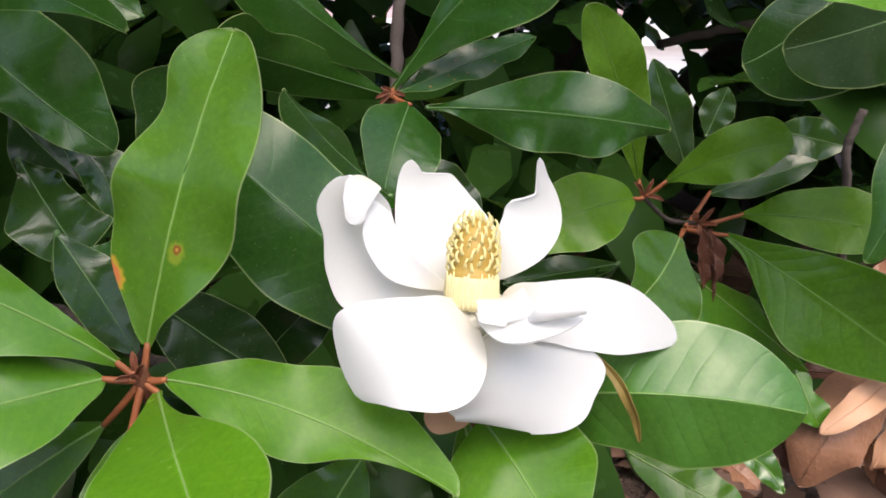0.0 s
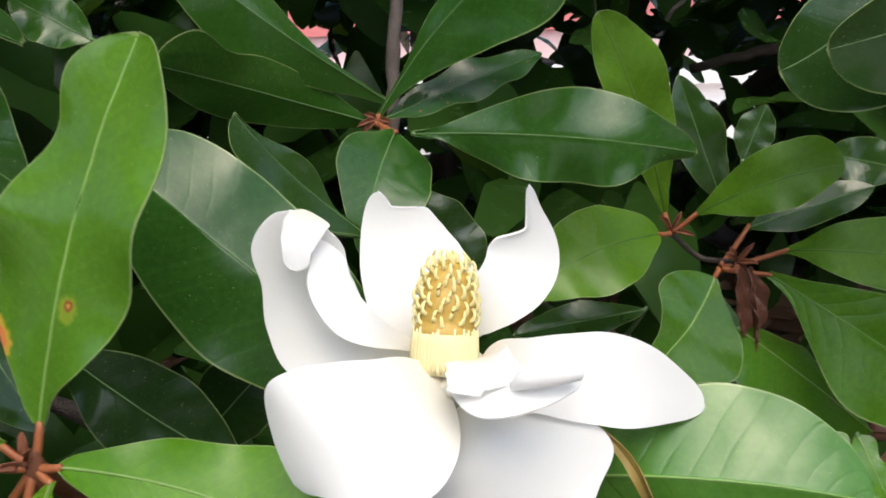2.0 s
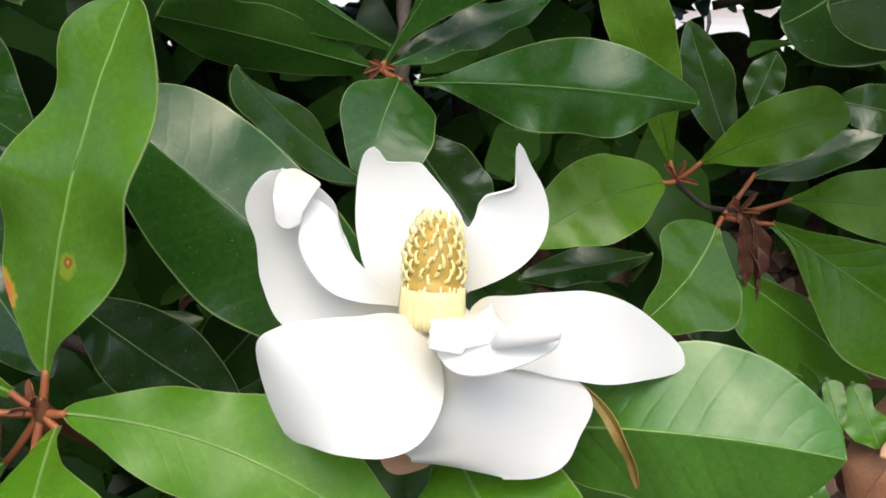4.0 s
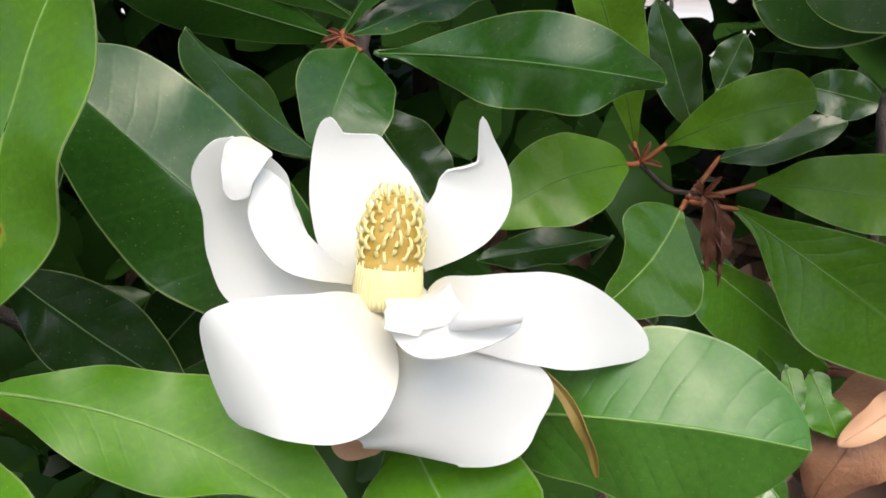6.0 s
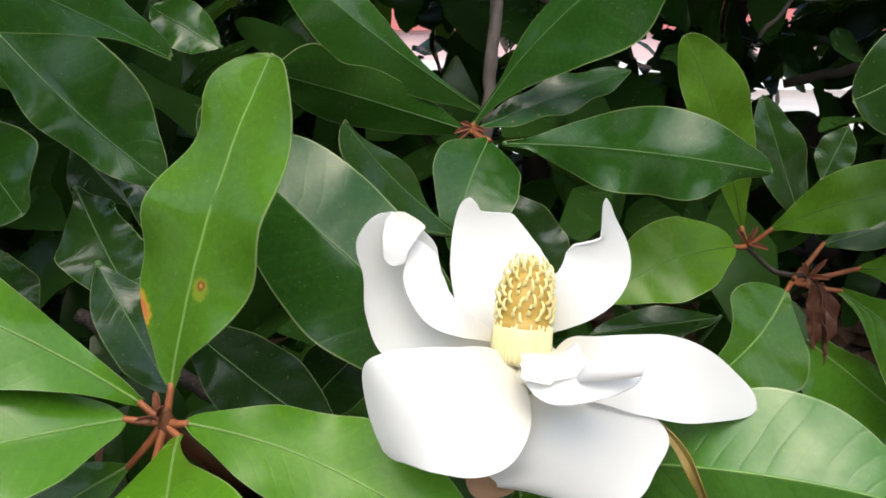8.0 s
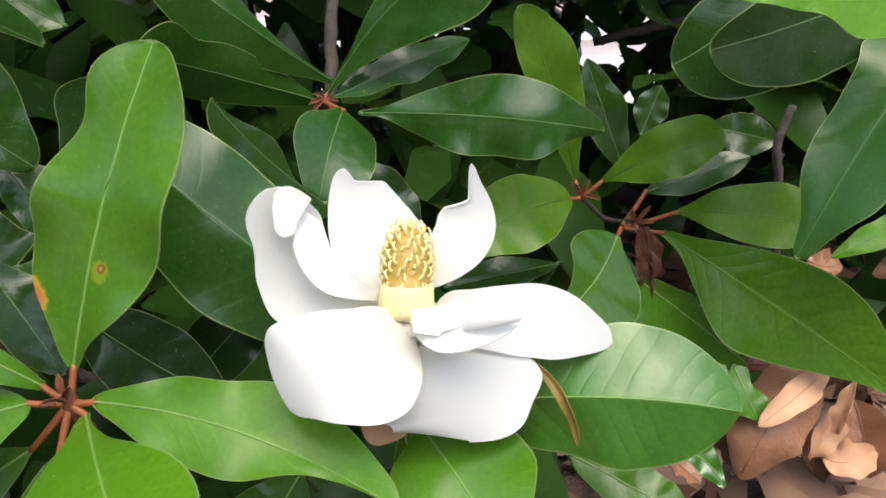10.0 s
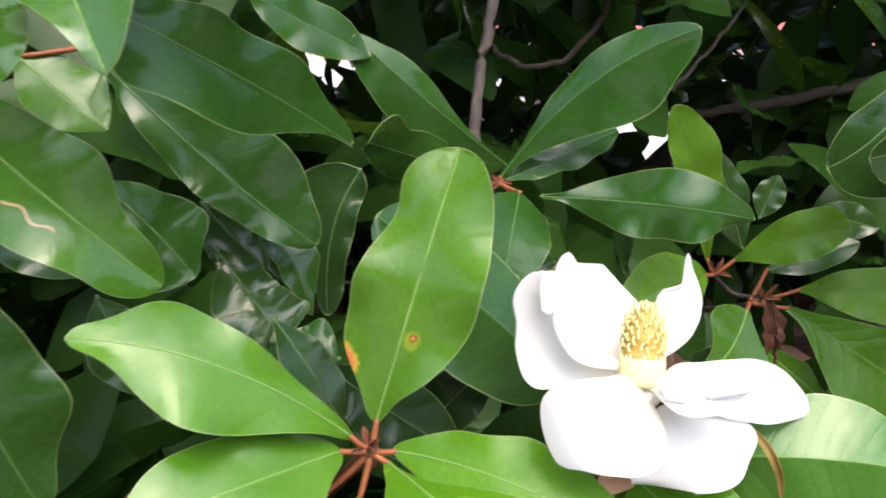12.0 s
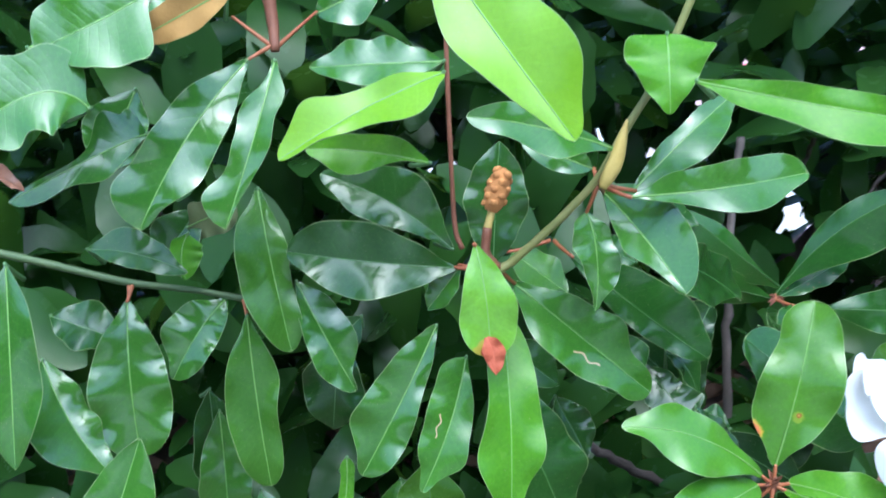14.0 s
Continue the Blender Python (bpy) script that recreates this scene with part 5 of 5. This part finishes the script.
# the shrub's own stems, hidden in the foliage
for k, (dx, dy, top) in enumerate(((-1.5, 0.1, 0.55), (-0.7, -0.3, 0.8), (-0.1, 0.3, 0.95), (0.6, -0.2, 0.8), (1.3, 0.2, 0.55))):
    foot = np.array((-0.1 + 0.08 * k, 1.95 + 0.05 * (k % 2), -0.45))
    bough([foot, foot + np.array((dx * 0.25, dy * 0.2, 0.35)), foot + np.array((dx * 0.6, dy * 0.7, 0.45 + top * 0.45)), foot + np.array((dx, dy, 0.4 + top))], 0.032, 0.008, BARK, "thick bare stem deep in the shrub", 0.003)

# ---- dead leaves ----
def dead_leaf(base, mid, tip, face, width, mat, fold, label, cup=0.3, power=0.72):
    mid_ = np.array(mid, float)
    ob = thing("dead_leaf", tuple(mid_), label, "leaf", "dead leaves")
    dry_blade("blade", ob, base, mid, tip, face, width, mat, fold, cup=cup, power=power)
    p, _ = bend(base, mid, tip, np.linspace(0, 0.95, 12))
    v, f = tube(p - mid_ + unit(face) * 0.0008, np.linspace(0.0011, 0.0003, 12), 5)
    mesh_object("midrib", v, f, [mat], ob)
    return ob


dead_leaf((0.496, 0.840, -0.239), (0.425, 0.770, -0.270), (0.400, 0.780, -0.335), (-0.35, -0.85, 0.40), 0.068, DRY, -0.12, "large curled brown dead leaf on the mulch", -0.50, 0.50)
dead_leaf((0.482, 0.800, -0.242), (0.443, 0.765, -0.249), (0.404, 0.755, -0.273), (0.30, -0.60, 0.75), 0.026, PEACH, 0.03, "pinkish-brown rolled dead leaf on the mulch", 0.25, 0.55)
dead_leaf((0.422, 0.860, -0.256), (0.451, 0.850, -0.255), (0.490, 0.860, -0.257), (0.0, -0.6, 0.8), 0.030, DRY_DARK, 0.20, "dark red-brown dead leaf", 0.30, 0.72)
dead_leaf((0.474, 0.800, -0.331), (0.487, 0.800, -0.303), (0.517, 0.830, -0.289), (0.2, -0.8, 0.55), 0.026, PEACH, 0.40, "curled tan dead leaf", 0.30, 0.72)
dead_leaf((0.505, 0.790, -0.248), (0.491, 0.780, -0.273), (0.491, 0.790, -0.301), (-0.6, -0.7, 0.3), 0.014, PEACH, 0.70, "thin rolled tan dead leaf", 0.30, 0.72)
dead_leaf((0.487, 0.800, -0.328), (0.505, 0.790, -0.329), (0.538, 0.800, -0.323), (0.1, -0.7, 0.6), 0.036, PEACH, 0.30, "pale pinkish dead leaf", 0.30, 0.72)
dead_leaf((0.482, 0.830, -0.314), (0.493, 0.820, -0.332), (0.493, 0.820, -0.361), (-0.4, -0.8, 0.4), 0.032, DRY, 0.40, "crumpled brown dead leaf", 0.30, 0.72)
dead_leaf((0.522, 0.820, -0.282), (0.528, 0.810, -0.311), (0.533, 0.800, -0.352), (-0.5, -0.8, 0.2), 0.060, DRY, 0.40, "folded red-brown dead leaf", 0.30, 0.72)
dead_leaf((0.395, 0.860, -0.309), (0.410, 0.850, -0.328), (0.413, 0.840, -0.353), (0.2, -0.8, 0.5), 0.036, DRY_DARK, 0.40, "dark folded dead leaf", 0.30, 0.72)
dead_leaf((0.331, 0.800, -0.315), (0.350, 0.790, -0.327), (0.365, 0.780, -0.339), (0.1, -0.6, 0.8), 0.030, DRY, 0.30, "small tan dead leaf", 0.30, 0.72)
dead_leaf((0.526, 0.950, -0.180), (0.544, 0.950, -0.187), (0.565, 0.950, -0.188), (0.0, -0.7, 0.7), 0.030, DRY, 0.40, "tan dead leaf caught in the shrub", 0.30, 0.72)
dead_leaf((0.413, 1.008, -0.427), (0.451, 1.008, -0.401), (0.487, 1.022, -0.375), (0.0, -0.6, 0.8), 0.06, DRY_DARK, 0.4, "dark crumpled dead leaf")
dead_leaf((0.691, 1.120, -0.248), (0.723, 1.120, -0.245), (0.769, 1.120, -0.235), (0.0, -0.7, 0.7), 0.035, DRY, 0.4, "tan dead leaf caught in the shrub")
dead_leaf((-0.250, 0.740, -0.240), (-0.279, 0.720, -0.305), (-0.304, 0.710, -0.379), (-0.2, -0.9, 0.4), 0.075, DRY_DARK, 0.3, "hanging red-brown dead leaf")
dead_leaf((-0.241, 0.812, -0.253), (-0.248, 0.812, -0.310), (-0.263, 0.812, -0.367), (-0.2, -0.9, 0.4), 0.06, DRY_DARK, 0.3, "dark red-brown dead leaf")
dead_leaf((-0.812, 0.420, -0.060), (-0.813, 0.406, -0.117), (-0.820, 0.392, -0.167), (0.3, -0.9, 0.3), 0.03, PEACH, 0.6, "rolled orange-brown dead leaf")
dead_leaf((-0.810, 0.350, 0.260), (-0.792, 0.343, 0.249), (-0.773, 0.336, 0.237), (0.1, -0.8, 0.6), 0.012, DRY, 0.6, "small twisted tan dead leaf")


def litter(rng):
    x, y = rng.uniform(-1.2, 1.3), rng.uniform(0.62, 1.9)
    return (x, y, -0.385 + 0.03 * noise.noise((x * 9, y * 9, 0)))


leaf_mass("leaf_litter", 1500, litter, 0.095, LITTER, 21, "brown fallen leaves on the mulch", 0.0)



# ---- flower ----
flower = thing("magnolia_flower", (0.097, 0.553, -0.097), "wide open white magnolia flower with a yellow cone", "flower")
petal(flower, (0.0960, 0.5400, -0.0930), (0.0616, 0.4980, -0.1052), (0.0322, 0.5050, -0.1322), (0.30, -0.75, 0.57), 0.095, 0.03, left=(0.95, 0.95, 0.91, 0.76, 0.56, 0.38), right=(0.59, 0.56, 0.66, 0.82, 0.95, 1.0), wave=0.0012, seed=3)
petal(flower, (0.1130, 0.5370, -0.1050), (0.1280, 0.5250, -0.1350), (0.1318, 0.5230, -0.1635), (-0.08, -0.82, 0.56), 0.182, -0.06, left=(0.12, 0.3, 0.47, 0.55, 0.48, 0.51), right=(1.0, 0.64, 0.53, 0.5, 0.54, 0.7), wave=0.0015, seed=5)
petal(flower, (0.116, 0.554, -0.092), (0.164, 0.537, -0.095), (0.223, 0.552, -0.116), (-0.04, -0.94, 0.35), 0.047, 0.06, left=(0.8, 0.67, 0.78, 0.95, 1.0, 0.89), right=(0.58, 0.95, 0.9, 0.9, 0.88, 0.77), wave=0.001, seed=3)
petal(flower, (0.1150, 0.5640, -0.0810), (0.1406, 0.5970, -0.0560), (0.1420, 0.5950, -0.0130), (0.30, -0.91, 0.29), 0.071, 0.16, left=(1.0, 0.78, 0.66, 0.65, 0.62, 0.62), right=(0.24, 0.33, 0.43, 0.47, 0.35, 0.19), wave=0.0008, seed=3, horn=(-1, 0.68, 0.25, 0.09))
petal(flower, (0.0920, 0.5690, -0.0820), (0.0720, 0.6150, -0.0600), (0.0608, 0.6280, -0.0190), (-0.17, -0.79, 0.60), 0.129, 0.15, left=(0.5, 0.42, 0.36, 0.31, 0.27, 0.25), right=(1.0, 0.72, 0.58, 0.54, 0.52, 0.55), wave=0.0008, seed=3, horn=(1, 0.85, 0.3, 0.06))
petal(flower, (0.0860, 0.5520, -0.0860), (0.0520, 0.5480, -0.0620), (0.0394, 0.5610, -0.0320), (0.43, -0.90, -0.04), 0.033, 0.20, left=(0.25, 0.48, 0.72, 0.7, 0.66, 0.4), right=(0.56, 0.48, 0.49, 0.56, 0.74, 1.0), wave=0.0006, seed=3)
outer = petal(flower, (0.0840, 0.5550, -0.0910), (0.0326, 0.5630, -0.0710), (0.0268, 0.5550, -0.0170), (0.30, -0.95, 0.05), 0.079, 0.10, left=(0.21, 0.36, 0.7, 0.52, 0.41, 0.66), right=(0.47, 0.57, 0.65, 0.72, 0.81, 1.0), wave=0.0008, seed=3)
flap = petal(flower, (0.0358, 0.5550, -0.0170), (0.0328, 0.5480, -0.0300), (0.0308, 0.5450, -0.0440), (0.35, -0.92, 0.10), 0.042, 0.05, left=(1.0, 0.66, 0.47, 0.36, 0.32, 0.44), right=(0.56, 0.55, 0.45, 0.42, 0.39, 0.44), wave=0.0005, seed=3)
flap.name, flap.parent = "folded_tip", outer
small = petal(flower, (0.100, 0.541, -0.093), (0.126, 0.514, -0.089), (0.159, 0.513, -0.088), (0.10, -0.55, 0.80), 0.128, 0.05, left=(0.5, 0.46, 0.33, 0.18, 0.06, 0.11), right=(0.11, 0.21, 0.31, 0.31, 0.24, 0.19), wave=0.0012, seed=8)
fold_ = petal(flower, (0.113, 0.527, -0.083), (0.115, 0.514, -0.086), (0.116, 0.507, -0.092), (0.1, -0.6, 0.8), 0.048, 0.03, left=(0.91, 0.85, 0.72, 0.64, 0.64, 0.1), right=(1.0, 0.67, 0.62, 0.6, 0.66, 0.93), wave=0.001, seed=4)
fold_.name, fold_.parent = "folded_edge", small


def petal_roll(whole, points, radii):
    """The rolled-in margin of a petal: a scroll with an open seam."""
    pts = np.array(points, float)
    x = np.arange(len(pts))
    xs = np.linspace(0, len(pts) - 1, 25)
    c = np.stack([np.interp(xs, x, pts[:, i]) for i in range(3)], 1)
    for _ in range(6):
        c[1:-1] = (c[:-2] + 2 * c[1:-1] + c[2:]) / 4
    r = np.interp(xs, x, radii)
    for _ in range(3):
        r[1:-1] = (r[:-2] + 2 * r[1:-1] + r[2:]) / 4
    v, f = tube(c - np.array(flower.matrix_world.translation), r, 18)
    return mesh_object("rolled_edge", v, f, [PETAL], whole, uvs=[(0.6, 0.0)] * len(v))


petal_roll(small, ((0.130, 0.508, -0.089), (0.135, 0.504, -0.084), (0.143, 0.502, -0.082), (0.151, 0.502, -0.081), (0.159, 0.504, -0.082)), (0.0020, 0.0048, 0.0050, 0.0050, 0.0030))


def cone(whole):
    o = np.array(whole.matrix_world.translation)
    foot, top = np.array((0.098, 0.549, -0.094)) - o, np.array((0.102, 0.560, -0.043)) - o
    axis = unit(top - foot)
    ln = np.linalg.norm(top - foot)
    sd = unit(np.cross(axis, (0, 1, 0.2)))
    fw = np.cross(sd, axis)
    s = np.linspace(0, 1, 30)
    rad = np.interp(s, (0, 0.04, 0.15, 0.36, 0.42, 0.6, 0.85, 0.97, 1), np.array((0.9, 0.98, 1.0, 0.97, 0.86, 0.9, 0.68, 0.3, 0.05)) * 0.0158)
    v, f = tube([foot + axis * ln * a for a in s], rad, 28)
    core = mesh_object("cone", v, f, [GOLD], whole, label="yellow carpel cone")
    s2 = np.linspace(-0.04, 0.37, 10)
    v, f = tube([foot + axis * ln * a for a in s2], 0.0161 * np.interp(s2, (-0.04, 0.04, 0.15, 0.33, 0.37), (0.95, 0.98, 1.0, 0.96, 0.85)), 32)
    mesh_object("stamen_column", v, f, [CREAM], core, label="pale cream stamen column")
    rng = np.random.default_rng(5)
    # stamen strips round the foot
    for k in range(64):
        g = 2 * math.pi * k / 64 + rng.uniform(-0.03, 0.03)
        d = sd * math.cos(g) + fw * math.sin(g)
        hi = rng.uniform(0.30, 0.39)
        pts = [foot + axis * ln * a + d * (np.interp(a, (-0.03, 0.04, 0.15, 0.36), (0.95, 0.98, 1.0, 0.95)) * 0.0162) for a in np.linspace(-0.03, hi, 5)]
        sv, sf = tube(pts, [0.0005] * 5, 4)
        mesh_object("stamen", sv, sf, [CREAM], core)
    # curled stigmas in spiral rows
    for k in range(92):
        a = 0.37 + 0.63 * (k + 0.5) / 92
        g = k * 2.39996
        d = sd * math.cos(g) + fw * math.sin(g)
        e = np.cross(axis, d)
        r = np.interp(a, (0.42, 0.6, 0.85, 0.97, 1), (0.86, 0.9, 0.68, 0.3, 0.05)) * 0.0158
        p0 = foot + axis * ln * a + d * (r - 0.001)
        L_ = 0.0074 * rng.uniform(0.8, 1.2)
        tw = rng.uniform(-0.5, 0.5)
        pts = []
        for q in np.linspace(0, 1, 7):
            ang = q * 3.6
            pts.append(p0 + d * (0.35 * L_ * math.sin(ang * 0.8) + 0.1 * L_ * q) + axis * L_ * (0.45 * (1 - math.cos(ang * 0.75))) * 0.9 + e * tw * L_ * q * 0.6)
        sv, sf = tube(pts, np.linspace(0.0013, 0.0006, 7), 5)
        mesh_object("stigma", sv, sf, [STIGMA], core)
    return core


cone(flower)
swollen("receptacle", [(0.098, 0.548, -0.092), (0.100, 0.551, -0.100), (0.105, 0.560, -0.114)], (0.016, 0.020, 0.019, 0.015, 0.010, 0.006), PETAL, flower, "pale swollen base under the cone")
dry_blade("bract", flower, (0.168, 0.540, -0.119), (0.188, 0.529, -0.141), (0.199, 0.532, -0.174), (-0.5, -0.8, 0.3), 0.0058, BRACT, 0.5, "narrow curled olive-brown bract", 0.001, 0.2, 0.5)
petal(flower, (0.104, 0.545, -0.153), (0.086, 0.541, -0.163), (0.071, 0.541, -0.158), (-0.1, -0.95, -0.25), 0.021, 0.1, mat=BRACT_PINK)
rod("flower_stalk", [(0.105, 0.560, -0.112), (0.108, 0.602, -0.156), (0.110, 0.700, -0.251), (0.109, 0.840, -0.407)], 0.006, 0.006, TWIG, flower)
